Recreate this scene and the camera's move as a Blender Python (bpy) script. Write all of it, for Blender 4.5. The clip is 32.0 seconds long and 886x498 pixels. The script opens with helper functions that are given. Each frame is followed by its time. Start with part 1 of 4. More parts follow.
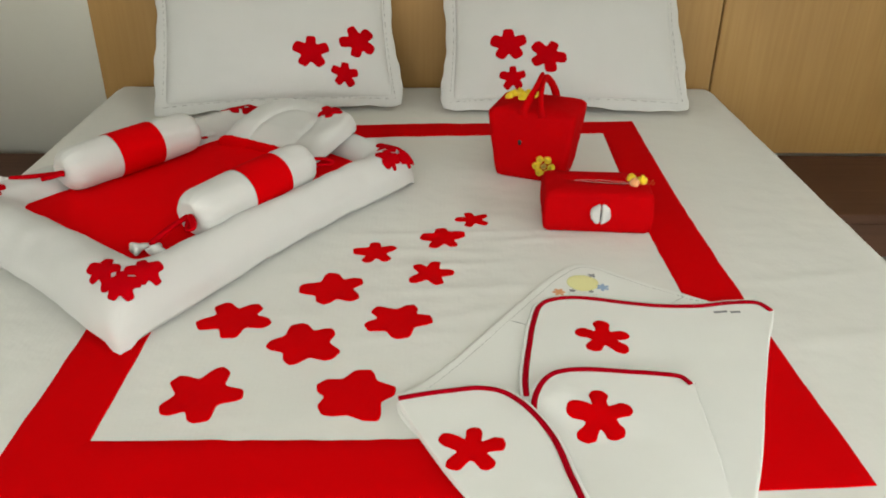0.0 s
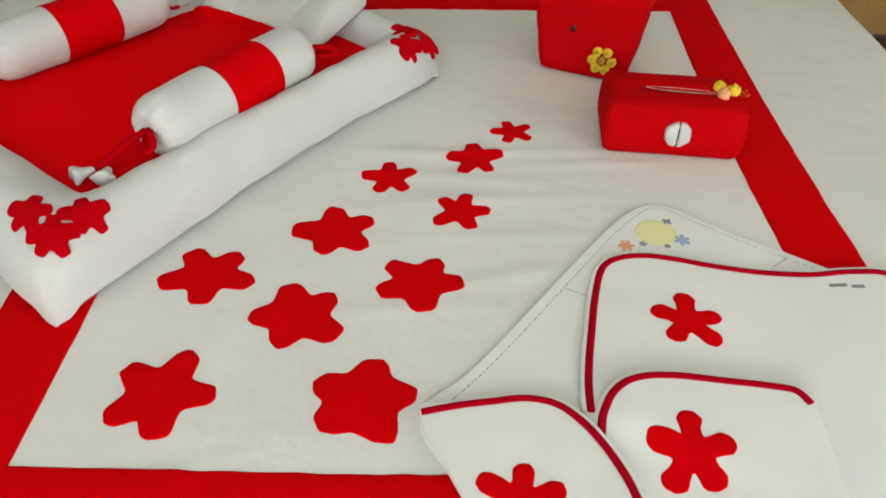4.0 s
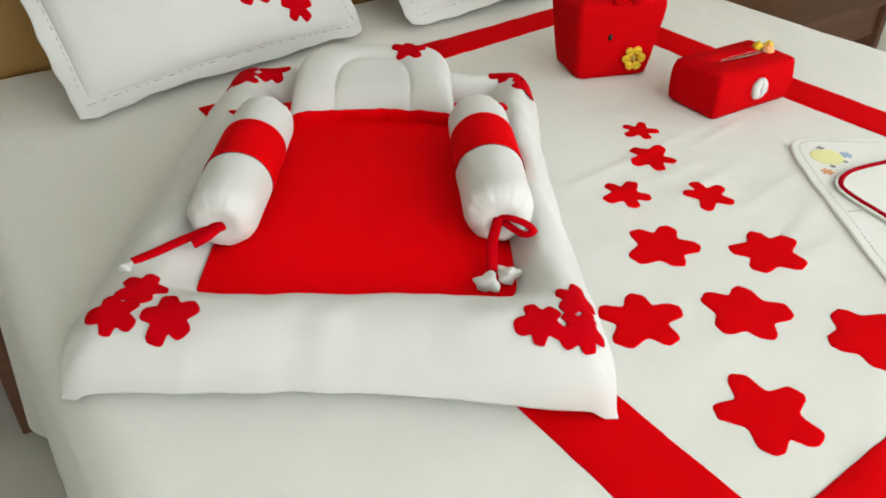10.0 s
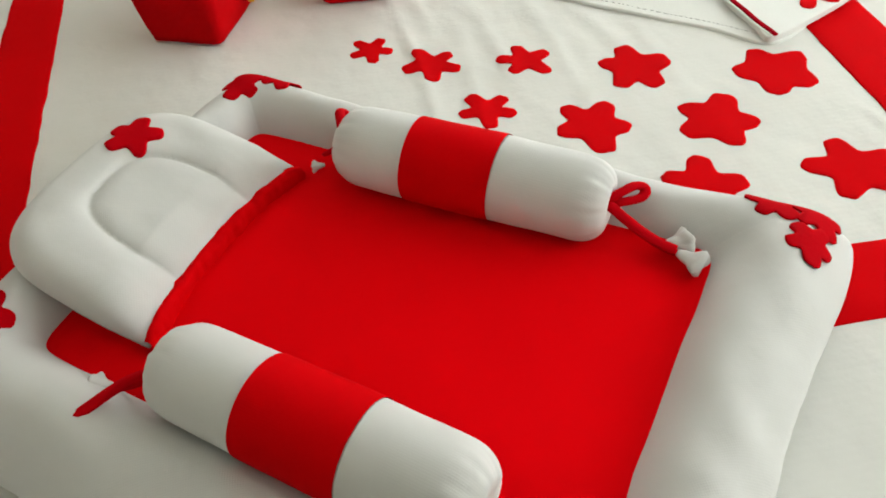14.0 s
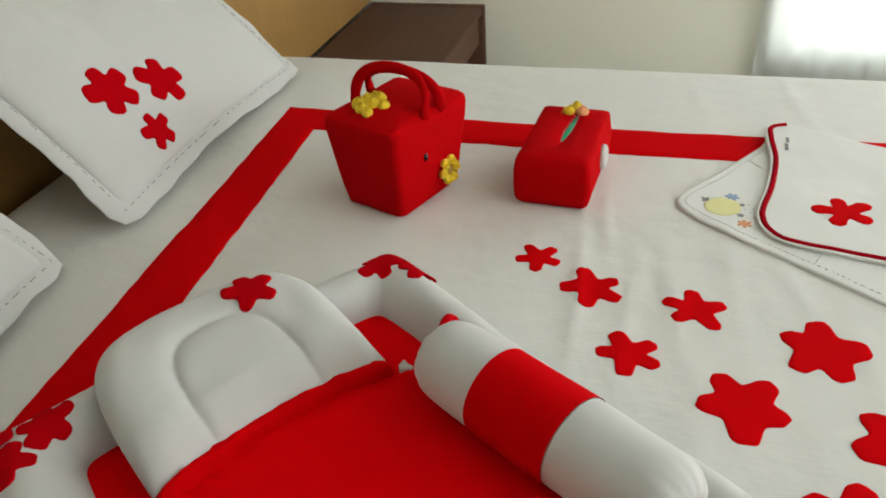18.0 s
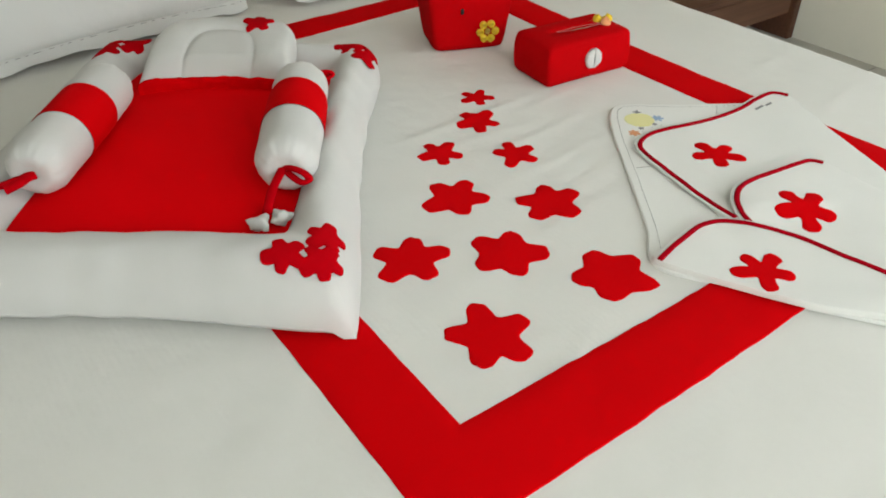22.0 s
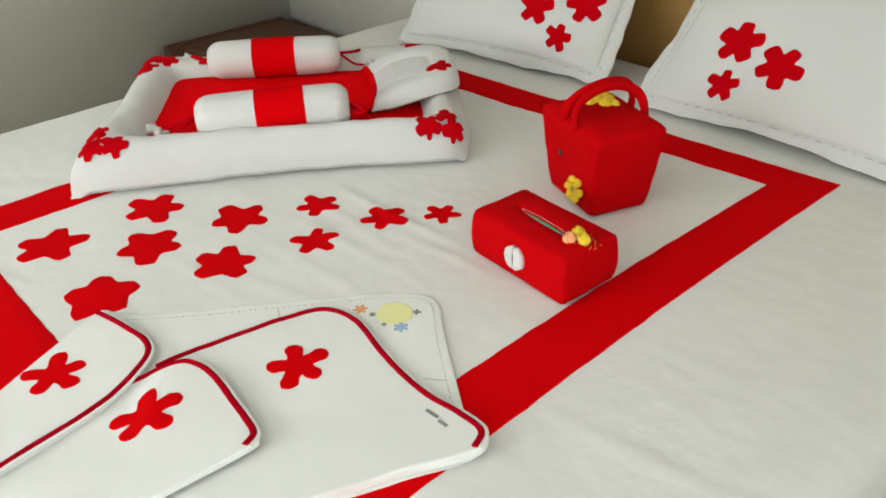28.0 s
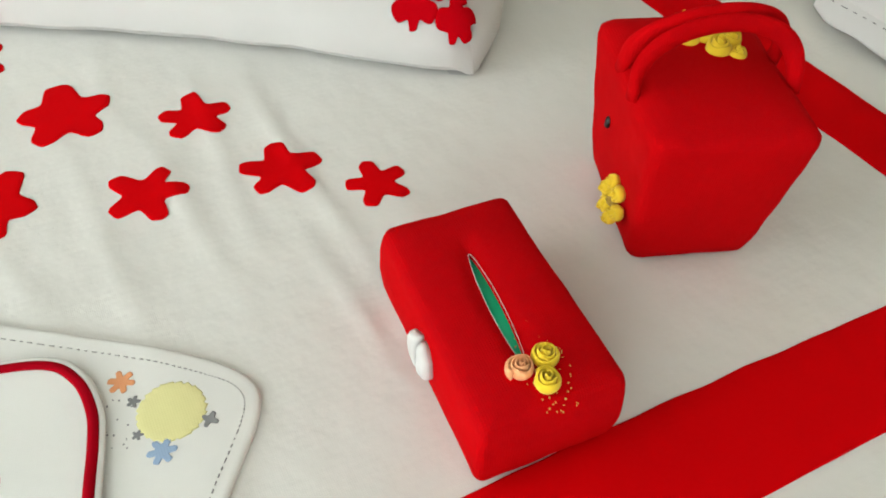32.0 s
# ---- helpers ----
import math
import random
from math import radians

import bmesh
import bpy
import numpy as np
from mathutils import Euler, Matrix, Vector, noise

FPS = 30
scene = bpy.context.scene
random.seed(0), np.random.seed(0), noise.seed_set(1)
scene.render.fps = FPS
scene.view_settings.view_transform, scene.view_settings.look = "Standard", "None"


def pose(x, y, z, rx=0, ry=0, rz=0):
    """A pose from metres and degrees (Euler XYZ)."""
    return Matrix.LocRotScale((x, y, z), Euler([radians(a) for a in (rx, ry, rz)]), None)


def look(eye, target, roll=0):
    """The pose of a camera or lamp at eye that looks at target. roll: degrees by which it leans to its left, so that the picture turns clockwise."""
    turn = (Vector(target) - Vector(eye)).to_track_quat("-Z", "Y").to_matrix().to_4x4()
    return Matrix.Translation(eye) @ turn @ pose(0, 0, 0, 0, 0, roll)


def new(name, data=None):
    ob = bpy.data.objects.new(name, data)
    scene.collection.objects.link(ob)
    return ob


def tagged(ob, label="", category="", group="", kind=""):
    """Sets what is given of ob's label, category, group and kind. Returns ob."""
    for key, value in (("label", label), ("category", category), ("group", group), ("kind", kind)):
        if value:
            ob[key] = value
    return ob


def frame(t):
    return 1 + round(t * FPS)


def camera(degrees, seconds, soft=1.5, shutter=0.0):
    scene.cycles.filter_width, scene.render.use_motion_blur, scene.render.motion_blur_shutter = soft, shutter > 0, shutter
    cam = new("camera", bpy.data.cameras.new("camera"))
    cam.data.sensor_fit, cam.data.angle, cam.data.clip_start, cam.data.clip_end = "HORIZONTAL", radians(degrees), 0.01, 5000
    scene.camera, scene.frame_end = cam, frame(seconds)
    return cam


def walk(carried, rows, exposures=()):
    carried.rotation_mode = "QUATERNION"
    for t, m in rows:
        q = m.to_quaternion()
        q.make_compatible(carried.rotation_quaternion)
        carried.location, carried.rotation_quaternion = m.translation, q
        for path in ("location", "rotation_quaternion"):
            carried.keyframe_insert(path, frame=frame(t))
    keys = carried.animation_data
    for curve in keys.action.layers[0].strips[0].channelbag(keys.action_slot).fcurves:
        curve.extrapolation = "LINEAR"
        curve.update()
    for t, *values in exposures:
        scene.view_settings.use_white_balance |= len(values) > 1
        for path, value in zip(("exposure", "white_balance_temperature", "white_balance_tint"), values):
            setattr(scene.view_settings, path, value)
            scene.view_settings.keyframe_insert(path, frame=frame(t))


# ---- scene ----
cam = camera(58.44, 32.0, soft=1.75)
PATH = [
    (0, -0.0835, -0.1043, 1.2380, 61.50, -0.57, -0.93),
    (0.5, -0.1129, -0.0361, 1.2295, 60.04, -0.14, -4.76),
    (1, -0.0896, 0.0181, 1.2044, 57.47, -0.34, -6.41),
    (1.5, -0.0159, 0.1215, 1.1821, 53.07, -1.05, -4.45),
    (2, 0.0423, 0.1983, 1.1646, 49.03, -1.33, -2.70),
    (2.5, 0.0701, 0.2376, 1.1592, 46.93, -1.20, -0.51),
    (3, 0.0686, 0.2589, 1.1530, 46.63, -1.54, 1.66),
    (3.5, 0.0031, 0.2548, 1.1637, 48.50, -2.22, 2.69),
    (4, -0.1210, 0.2443, 1.1871, 50.33, -1.90, 0.34),
    (4.5, -0.2632, 0.2259, 1.2156, 52.65, -0.81, -2.33),
    (6.5, -0.5587, 0.4577, 1.2093, 53.96, -2.47, -9.82),
    (7, -0.6787, 0.4540, 1.2148, 54.34, -1.03, -18.94),
    (7.5, -0.7407, 0.4329, 1.2098, 54.88, -2.38, -24.15),
    (8, -0.7483, 0.3950, 1.2099, 55.44, -2.88, -23.02),
    (8.5, -0.7866, 0.3745, 1.1912, 54.67, -3.88, -20.90),
    (9, -0.9223, 0.3925, 1.1961, 54.77, -2.22, -26.71),
    (9.5, -1.0517, 0.4343, 1.1928, 54.41, 0.09, -33.77),
    (10, -1.0930, 0.5280, 1.1706, 54.82, -0.73, -36.45),
    (10.5, -1.0902, 0.6753, 1.1905, 54.45, 0.74, -44.97),
    (11, -1.0973, 0.7840, 1.1823, 53.25, -0.66, -49.58),
    (11.5, -1.1456, 0.9160, 1.1716, 52.45, -0.22, -61.32),
    (12, -1.1896, 1.0319, 1.1691, 52.28, 0.74, -67.29),
    (12.5, -1.1423, 1.1390, 1.1688, 50.57, 0.15, -73.43),
    (13, -1.0802, 1.2288, 1.1665, 49.23, 1.27, -81.75),
    (13.5, -1.0766, 1.3387, 1.1752, 45.48, 1.71, -92.15),
    (15.5, -1.1050, 1.5131, 1.2167, 41.14, 4.85, -108.16),
    (16, -1.0358, 1.4670, 1.1996, 43.00, 4.98, -102.44),
    (16.5, -0.9257, 1.3874, 1.1941, 45.18, 4.33, -90.09),
    (17, -0.8837, 1.3334, 1.1965, 50.12, 3.85, -80.38),
    (17.5, -0.8794, 1.2919, 1.1793, 55.18, 2.66, -78.70),
    (18, -0.9730, 1.2380, 1.1790, 56.36, 3.13, -75.33),
    (18.5, -1.1299, 1.1580, 1.1752, 55.21, 1.67, -71.55),
    (19, -1.2049, 1.0305, 1.1796, 55.61, 2.49, -68.56),
    (19.5, -1.2665, 0.8320, 1.1693, 56.76, 0.30, -62.15),
    (20, -1.2454, 0.7185, 1.1724, 54.35, -0.44, -61.24),
    (20.5, -1.1481, 0.6549, 1.1711, 53.31, -0.99, -56.77),
    (21, -1.0819, 0.5641, 1.1606, 53.44, 0.25, -49.07),
    (21.5, -1.0141, 0.3315, 1.1940, 53.44, -1.35, -39.44),
    (22, -0.9140, 0.2280, 1.1971, 53.91, -0.25, -35.87),
    (22.5, -0.7585, 0.1552, 1.2189, 55.04, -1.50, -29.81),
    (23, -0.5891, 0.0521, 1.2173, 55.45, -0.88, -20.90),
    (23.5, -0.4159, -0.0259, 1.2397, 56.23, -1.98, -15.06),
    (24, -0.2721, -0.0060, 1.2169, 59.93, -1.14, -8.74),
    (24.5, -0.1014, -0.0486, 1.2262, 60.12, 0.24, -1.37),
    (25, 0.1286, -0.1721, 1.2335, 59.50, 0.22, 4.45),
    (25.5, 0.2986, -0.1076, 1.2180, 59.88, 0.02, 6.37),
    (27.5, 0.8809, 0.3964, 1.2308, 56.90, 0.99, 36.04),
    (28, 0.9808, 0.5195, 1.2398, 57.78, 1.72, 47.19),
    (28.5, 1.0566, 0.6244, 1.2341, 58.95, 1.35, 55.12),
    (29, 1.0339, 0.7215, 1.2220, 58.94, 0.85, 57.39),
    (29.5, 0.9468, 0.8645, 1.2097, 58.26, 1.07, 59.31),
    (30, 0.9025, 1.0015, 1.1816, 53.74, 1.37, 63.45),
    (30.5, 0.8858, 1.0959, 1.1580, 51.86, 0.50, 68.90),
    (31, 0.8050, 1.1292, 1.1284, 49.13, 0.42, 68.83),
    (31.5, 0.6768, 1.1369, 1.1116, 46.23, -0.12, 66.33),
    (32, 0.5954, 1.1482, 1.0876, 42.20, -1.31, 62.79),
]
walk(cam, [(t, pose(*p)) for t, *p in PATH],
     exposures=((0, -0.9, 6750, 10), (1, -1.04, 6750, 10), (2, -1.08, 6800, 10), (3, -1.02, 6800, 10), (4, -0.84, 6550, 10), (7, -0.5, 6500, 10), (8, -0.51, 6350, 10), (9, -0.48, 6400, 10), (10, -0.42, 6400, 10), (11, -0.3, 6400, 10), (12, -0.36, 6400, 10), (13, -0.4, 6400, 10), (16, -0.45, 6700, 10), (17, -0.42, 6450, 10), (17.5, -0.8, 6600, 10), (18, -0.82, 6500, 10), (19, -0.5, 6350, 10), (20, -0.64, 6400, 10), (21, -0.68, 6400, 10), (22, -0.84, 6400, 10), (23, -1.04, 6900, 10), (24, -0.98, 6800, 10), (25, -0.86, 6650, 10), (28, -0.66, 6450, 10), (29, -0.52, 6400, 10), (30, -0.5, 6400, 10), (31, -0.54, 6350, 10), (32, -0.5, 6400, 10)))

# ---- world and light ----
world = bpy.data.worlds.new("world")
scene.world = world
world.use_nodes = True
wn = world.node_tree
sky = wn.nodes.new("ShaderNodeTexSky")
sky.sky_type, sky.sun_disc, sky.sun_elevation, sky.sun_rotation = "NISHITA", False, radians(45), radians(120)
wn.links.new(sky.outputs[0], wn.nodes["Background"].inputs[0])
wn.nodes["Background"].inputs[1].default_value = 0.12


def window_lamp(name, m, size_x, size_y, watts, colour):
    lamp = bpy.data.lights.new(name, "AREA")
    lamp.shape, lamp.size, lamp.size_y, lamp.energy, lamp.color = "RECTANGLE", size_x, size_y, watts, colour
    ob = new(name, lamp)
    ob.matrix_world = m
    return ob


# daylight through the balcony door beside the bed; fill from a lamp tilted up at an assumed, unseen window beyond its
# foot
window_lamp("door_daylight", look((2.13, -0.35, 1.10), (0.0, -0.35, 1.20)), 2.36, 2.0, 80, (0.98, 1.0, 0.97))
window_lamp("assumed_window_fill", look((-0.6, -2.32, 1.6), (-0.6, 1.5, 4.2)), 2.8, 1.5, 124, (0.98, 1.0, 0.97))


# ---- materials ----
def principled(name, colour, rough=0.8, metal=0.0):
    m = bpy.data.materials.new(name)
    m.use_nodes = True
    b = m.node_tree.nodes["Principled BSDF"]
    b.inputs["Base Color"].default_value = (*colour, 1)
    b.inputs["Roughness"].default_value = rough
    b.inputs["Metallic"].default_value = metal
    return m, m.node_tree, b


def mottled(tree, b, colour, dark, scale, coord):
    """Two scales of soft colour variation between colour and dark times colour."""
    big, small, mix = (tree.nodes.new("ShaderNodeTexNoise"), tree.nodes.new("ShaderNodeTexNoise"), tree.nodes.new("ShaderNodeMix"))
    big.inputs["Scale"].default_value, small.inputs["Scale"].default_value = scale, scale * 17
    big.inputs["Detail"].default_value, small.inputs["Detail"].default_value = 3, 4
    add = tree.nodes.new("ShaderNodeMath")
    add.operation = "MULTIPLY_ADD"
    add.inputs[1].default_value, add.inputs[2].default_value = 0.35, 0.0
    ramp = tree.nodes.new("ShaderNodeMath")
    ramp.operation = "ADD"
    tree.links.new(coord, big.inputs["Vector"]), tree.links.new(coord, small.inputs["Vector"])
    tree.links.new(small.outputs[0], add.inputs[0])
    tree.links.new(big.outputs[0], ramp.inputs[0]), tree.links.new(add.outputs[0], ramp.inputs[1])
    tree.links.new(ramp.outputs[0], mix.inputs[0])
    mix.data_type = "RGBA"
    mix.inputs[6].default_value = (*[c * dark for c in colour], 1)
    mix.inputs[7].default_value = (*colour, 1)
    tree.links.new(mix.outputs[2], b.inputs["Base Color"])


def fabric(name, colour, weave=900.0, dark=0.93, rough=0.9, bump=0.06, crumple=0.25, sheen=0.15, spec=0.2, ribs=0.0):
    """Woven cloth; ribs: strength of broad woven stripes, 9 mm apart."""
    m, tree, b = principled(name, colour, rough)
    b.inputs["Sheen Weight"].default_value = sheen
    b.inputs["Specular IOR Level"].default_value = spec
    tc = tree.nodes.new("ShaderNodeTexCoord").outputs["Object"]
    mottled(tree, b, colour, dark, 9.0, tc)
    warp, weft, soft = tree.nodes.new("ShaderNodeTexWave"), tree.nodes.new("ShaderNodeTexWave"), tree.nodes.new("ShaderNodeTexNoise")
    warp.bands_direction, weft.bands_direction = "X", "Y"
    for w in (warp, weft):
        w.inputs["Scale"].default_value = weave / 6.28
        w.inputs["Distortion"].default_value = 1.2
        w.inputs["Detail Scale"].default_value = 3.0
        tree.links.new(tc, w.inputs["Vector"])
    soft.inputs["Scale"].default_value, soft.inputs["Detail"].default_value = 22.0, 5.0
    tree.links.new(tc, soft.inputs["Vector"])
    s1, s2 = tree.nodes.new("ShaderNodeMath"), tree.nodes.new("ShaderNodeMath")
    s1.operation, s2.operation = "ADD", "MULTIPLY_ADD"
    tree.links.new(warp.outputs[1], s1.inputs[0]), tree.links.new(weft.outputs[1], s1.inputs[1])
    fine, coarse = tree.nodes.new("ShaderNodeBump"), tree.nodes.new("ShaderNodeBump")
    fine.inputs["Strength"].default_value, fine.inputs["Distance"].default_value = bump, 0.0008
    coarse.inputs["Strength"].default_value, coarse.inputs["Distance"].default_value = crumple, 0.004
    tree.links.new(s1.outputs[0], fine.inputs["Height"])
    tree.links.new(soft.outputs[0], coarse.inputs["Height"])
    tree.links.new(coarse.outputs[0], fine.inputs["Normal"])
    if ribs:
        stripe, relief = tree.nodes.new("ShaderNodeTexWave"), tree.nodes.new("ShaderNodeBump")
        stripe.bands_direction = "X"
        stripe.inputs["Scale"].default_value, stripe.inputs["Distortion"].default_value, stripe.inputs["Detail Scale"].default_value = 35.0, 0.8, 0.4
        relief.inputs["Strength"].default_value, relief.inputs["Distance"].default_value = ribs, 0.0006
        tree.links.new(tc, stripe.inputs["Vector"]), tree.links.new(stripe.outputs[1], relief.inputs["Height"])
        tree.links.new(relief.outputs[0], coarse.inputs["Normal"])
    tree.links.new(fine.outputs[0], b.inputs["Normal"])
    return m


def wood(name, light, dark, axis="X", rough=0.45):
    m, tree, b = principled(name, light, rough)
    tc = tree.nodes.new("ShaderNodeTexCoord").outputs["Object"]
    mp, grain, blotch = tree.nodes.new("ShaderNodeMapping"), tree.nodes.new("ShaderNodeTexNoise"), tree.nodes.new("ShaderNodeTexNoise")
    mp.inputs["Scale"].default_value = (1.5, 40, 40) if axis == "X" else (40, 40, 1.5)
    tree.links.new(tc, mp.inputs[0])
    tree.links.new(mp.outputs[0], grain.inputs["Vector"])
    grain.inputs["Scale"].default_value, grain.inputs["Detail"].default_value = 2.0, 6.0
    tree.links.new(tc, blotch.inputs["Vector"])
    blotch.inputs["Scale"].default_value = 2.5
    mul = tree.nodes.new("ShaderNodeMath")
    mul.operation = "MULTIPLY"
    tree.links.new(grain.outputs[0], mul.inputs[0]), tree.links.new(blotch.outputs[0], mul.inputs[1])
    ramp = tree.nodes.new("ShaderNodeValToRGB")
    ramp.color_ramp.elements[0].position, ramp.color_ramp.elements[1].position = 0.12, 0.45
    ramp.color_ramp.elements[0].color, ramp.color_ramp.elements[1].color = (*dark, 1), (*light, 1)
    tree.links.new(mul.outputs[0], ramp.inputs[0])
    tree.links.new(ramp.outputs[0], b.inputs["Base Color"])
    bump = tree.nodes.new("ShaderNodeBump")
    bump.inputs["Strength"].default_value, bump.inputs["Distance"].default_value = 0.15, 0.001
    tree.links.new(grain.outputs[0], bump.inputs["Height"])
    tree.links.new(bump.outputs[0], b.inputs["Normal"])
    return m


def plaster(name, colour, scale=3.0):
    m, tree, b = principled(name, colour, 0.85)
    tc = tree.nodes.new("ShaderNodeTexCoord").outputs["Object"]
    mottled(tree, b, colour, 0.94, scale, tc)
    n, bump = tree.nodes.new("ShaderNodeTexNoise"), tree.nodes.new("ShaderNodeBump")
    n.inputs["Scale"].default_value = 120.0
    tree.links.new(tc, n.inputs["Vector"])
    bump.inputs["Strength"].default_value, bump.inputs["Distance"].default_value = 0.1, 0.001
    tree.links.new(n.outputs[0], bump.inputs["Height"]), tree.links.new(bump.outputs[0], b.inputs["Normal"])
    return m


SHEET = fabric("white_bedspread_cotton", (0.69, 0.695, 0.665), weave=1100, dark=0.94, bump=0.06, crumple=0.55, ribs=0.07)
WHITE = fabric("white_quilted_cotton", (0.58, 0.585, 0.572), dark=0.96, bump=0.05, crumple=0.3)
TOWEL = fabric("white_towelling", (0.73, 0.745, 0.72), weave=1600, dark=0.95, bump=0.12, crumple=0.2, sheen=0.3)
RED = fabric("red_felt_cotton", (0.60, 0.0, 0.002), dark=0.9, crumple=0.2, sheen=0.0, spec=0.03)
BRIGHT = fabric("bright_red_mattress_cotton", (0.78, 0.0, 0.003), dark=0.92, crumple=0.25, sheen=0.0, spec=0.03)
FELT = fabric("red_felt", (0.52, 0.001, 0.003), dark=0.74, bump=0.22, crumple=0.75, sheen=0.0, spec=0.03)
DEEP = fabric("deep_red_cotton", (0.46, 0.0, 0.004), dark=0.88, crumple=0.2, sheen=0.0, spec=0.03)
PIPING = fabric("crimson_bias_tape", (0.36, 0.0, 0.008), dark=0.88, crumple=0.1, sheen=0.0, spec=0.05)
YELLOW = fabric("yellow_felt", (0.88, 0.64, 0.035), dark=0.85)
PEACH = fabric("peach_felt", (0.88, 0.42, 0.19), dark=0.85)
GREEN, _, _ = principled("green_packet_film", (0.0, 0.44, 0.21), 0.35)
SLIT_DARK, _, _ = principled("dark_slit_fill", (0.05, 0.05, 0.055), 0.9)
SEAM, _, _ = principled("grey_stitching", (0.34, 0.34, 0.34), 0.9)
PALE, _, _ = principled("grey_pillow_stitching", (0.20, 0.20, 0.20), 0.9)
GOLD, _, _ = principled("gold_sprig", (0.55, 0.36, 0.06), 0.5)
BLACK, _, _ = principled("black_button", (0.01, 0.008, 0.008), 0.4)
PRINT_Y = fabric("pale_yellow_print", (0.76, 0.74, 0.36), dark=0.92)
PRINT_O = fabric("orange_print", (0.75, 0.34, 0.16), dark=0.85)
PRINT_B = fabric("blue_print", (0.30, 0.42, 0.60), dark=0.85)
PRINT_G = fabric("grey_print", (0.25, 0.26, 0.27), dark=0.85)
TAN = wood("tan_veneer", (0.40, 0.23, 0.07), (0.33, 0.18, 0.05), "Z")
BROWN = wood("dark_brown_wood", (0.125, 0.052, 0.026), (0.075, 0.029, 0.014), "X", 0.62)
WALL = plaster("cream_wall_paint", (0.87, 0.86, 0.77))
CEILING = plaster("white_ceiling_paint", (0.86, 0.86, 0.84))
TILE = plaster("grey_floor_tile", (0.50, 0.49, 0.44), 6.0)
GROUT, _, _ = principled("grey_grout", (0.2, 0.2, 0.19), 0.9)
FRAME, _, _ = principled("white_window_frame", (0.75, 0.75, 0.73), 0.4)
GLASS, gt, gb = principled("window_glass", (1, 1, 1), 0.0)
gb.inputs["Transmission Weight"].default_value = 1.0
SHEER, st, sb = principled("white_sheer_curtain", (0.85, 0.86, 0.84), 0.9)
sb.inputs["Transmission Weight"].default_value = 0.0
tl, ms = st.nodes.new("ShaderNodeBsdfTranslucent"), st.nodes.new("ShaderNodeMixShader")
tl.inputs[0].default_value = (0.9, 0.92, 0.9, 1)
ms.inputs[0].default_value = 0.85
st.links.new(sb.outputs[0], ms.inputs[1]), st.links.new(tl.outputs[0], ms.inputs[2])
st.links.new(ms.outputs[0], st.nodes["Material Output"].inputs[0])


# ---- building helpers ----
def part(name, bm, material, parent=None, label="", smooth=True):
    """Link a bmesh as one mesh object under a thing or a part."""
    bmesh.ops.recalc_face_normals(bm, faces=bm.faces)
    me = bpy.data.meshes.new(name)
    bm.to_mesh(me)
    bm.free()
    if smooth:
        me.polygons.foreach_set("use_smooth", [True] * len(me.polygons))
    me.materials.append(material)
    ob = new(name, me)
    ob.parent = parent
    if label:
        ob["label"] = label
    return ob


def thing(name, label, category, group="", at=(0, 0, 0)):
    ob = new(name)
    ob.location = at
    ob.empty_display_size = 0.05
    return tagged(ob, label, category, group)


def lattice(rows, closed_u=False, closed_v=False, caps=False):
    """A bmesh skin over rows of points."""
    bm = bmesh.new()
    vs = [[bm.verts.new(p) for p in row] for row in rows]
    n, k = len(vs), len(vs[0])
    for i in range(n if closed_v else n - 1):
        for j in range(k if closed_u else k - 1):
            quad = (vs[i][j], vs[i][(j + 1) % k], vs[(i + 1) % n][(j + 1) % k], vs[(i + 1) % n][j])
            if len(set(quad)) == 4:
                bm.faces.new(quad)
    if caps:
        bm.faces.new(vs[0][::-1])
        bm.faces.new(vs[-1])
    return bm


def box(x0, x1, y0, y1, z0, z1, bevel=0.004, segs=2):
    bm = bmesh.new()
    bmesh.ops.create_cube(bm, size=1)
    for v in bm.verts:
        v.co = Vector((x0 + (v.co.x + 0.5) * (x1 - x0), y0 + (v.co.y + 0.5) * (y1 - y0), z0 + (v.co.z + 0.5) * (z1 - z0)))
    if bevel:
        bmesh.ops.bevel(bm, geom=list(bm.edges), offset=bevel, segments=segs, affect="EDGES")
    return bm


def smooth_line(pts, n, closed=False):
    """n points along a Catmull-Rom curve through pts."""
    pts = [Vector(p) for p in pts]
    k = len(pts)
    out = []
    spans = k if closed else k - 1
    for i in range(n):
        s = i / n * spans if closed else i / (n - 1) * spans
        j = min(int(s), spans - 1)
        f = s - j
        if closed:
            a, b, c, d = (pts[(j + o) % k] for o in (-1, 0, 1, 2))
        else:
            a, b, c, d = (pts[min(max(j + o, 0), k - 1)] for o in (-1, 0, 1, 2))
        out.append(0.5 * ((2 * b) + (c - a) * f + (2 * a - 5 * b + 4 * c - d) * f * f + (3 * b - a - 3 * c + d) * f ** 3))
    return out


def tube(pts, radius, sides=8, flat=1.0, closed=False, taper=None):
    """A tube along points; flat squeezes it upward; taper gives each point's share of the radius."""
    rows = []
    n = len(pts)
    for i, p in enumerate(pts):
        d = (pts[(i + 1) % n] - pts[i - 1]) if closed else (pts[min(i + 1, n - 1)] - pts[max(i - 1, 0)])
        d = d.normalized() if d.length > 1e-9 else Vector((1, 0, 0))
        side = d.cross(Vector((0, 0, 1)))
        side = side.normalized() if side.length > 1e-3 else Vector((1, 0, 0))
        up = side.cross(d)
        r = radius * (taper[i] if taper else 1)
        rows.append([p + side * r * math.cos(a) + up * r * flat * math.sin(a) for a in [2 * math.pi * k / sides for k in range(sides)]])
    return lattice(rows, closed_u=True, closed_v=closed, caps=not closed)


def rough(x, y, s, seed=0.0):
    return noise.noise(Vector((x * s + seed, y * s - seed, seed * 1.7)))


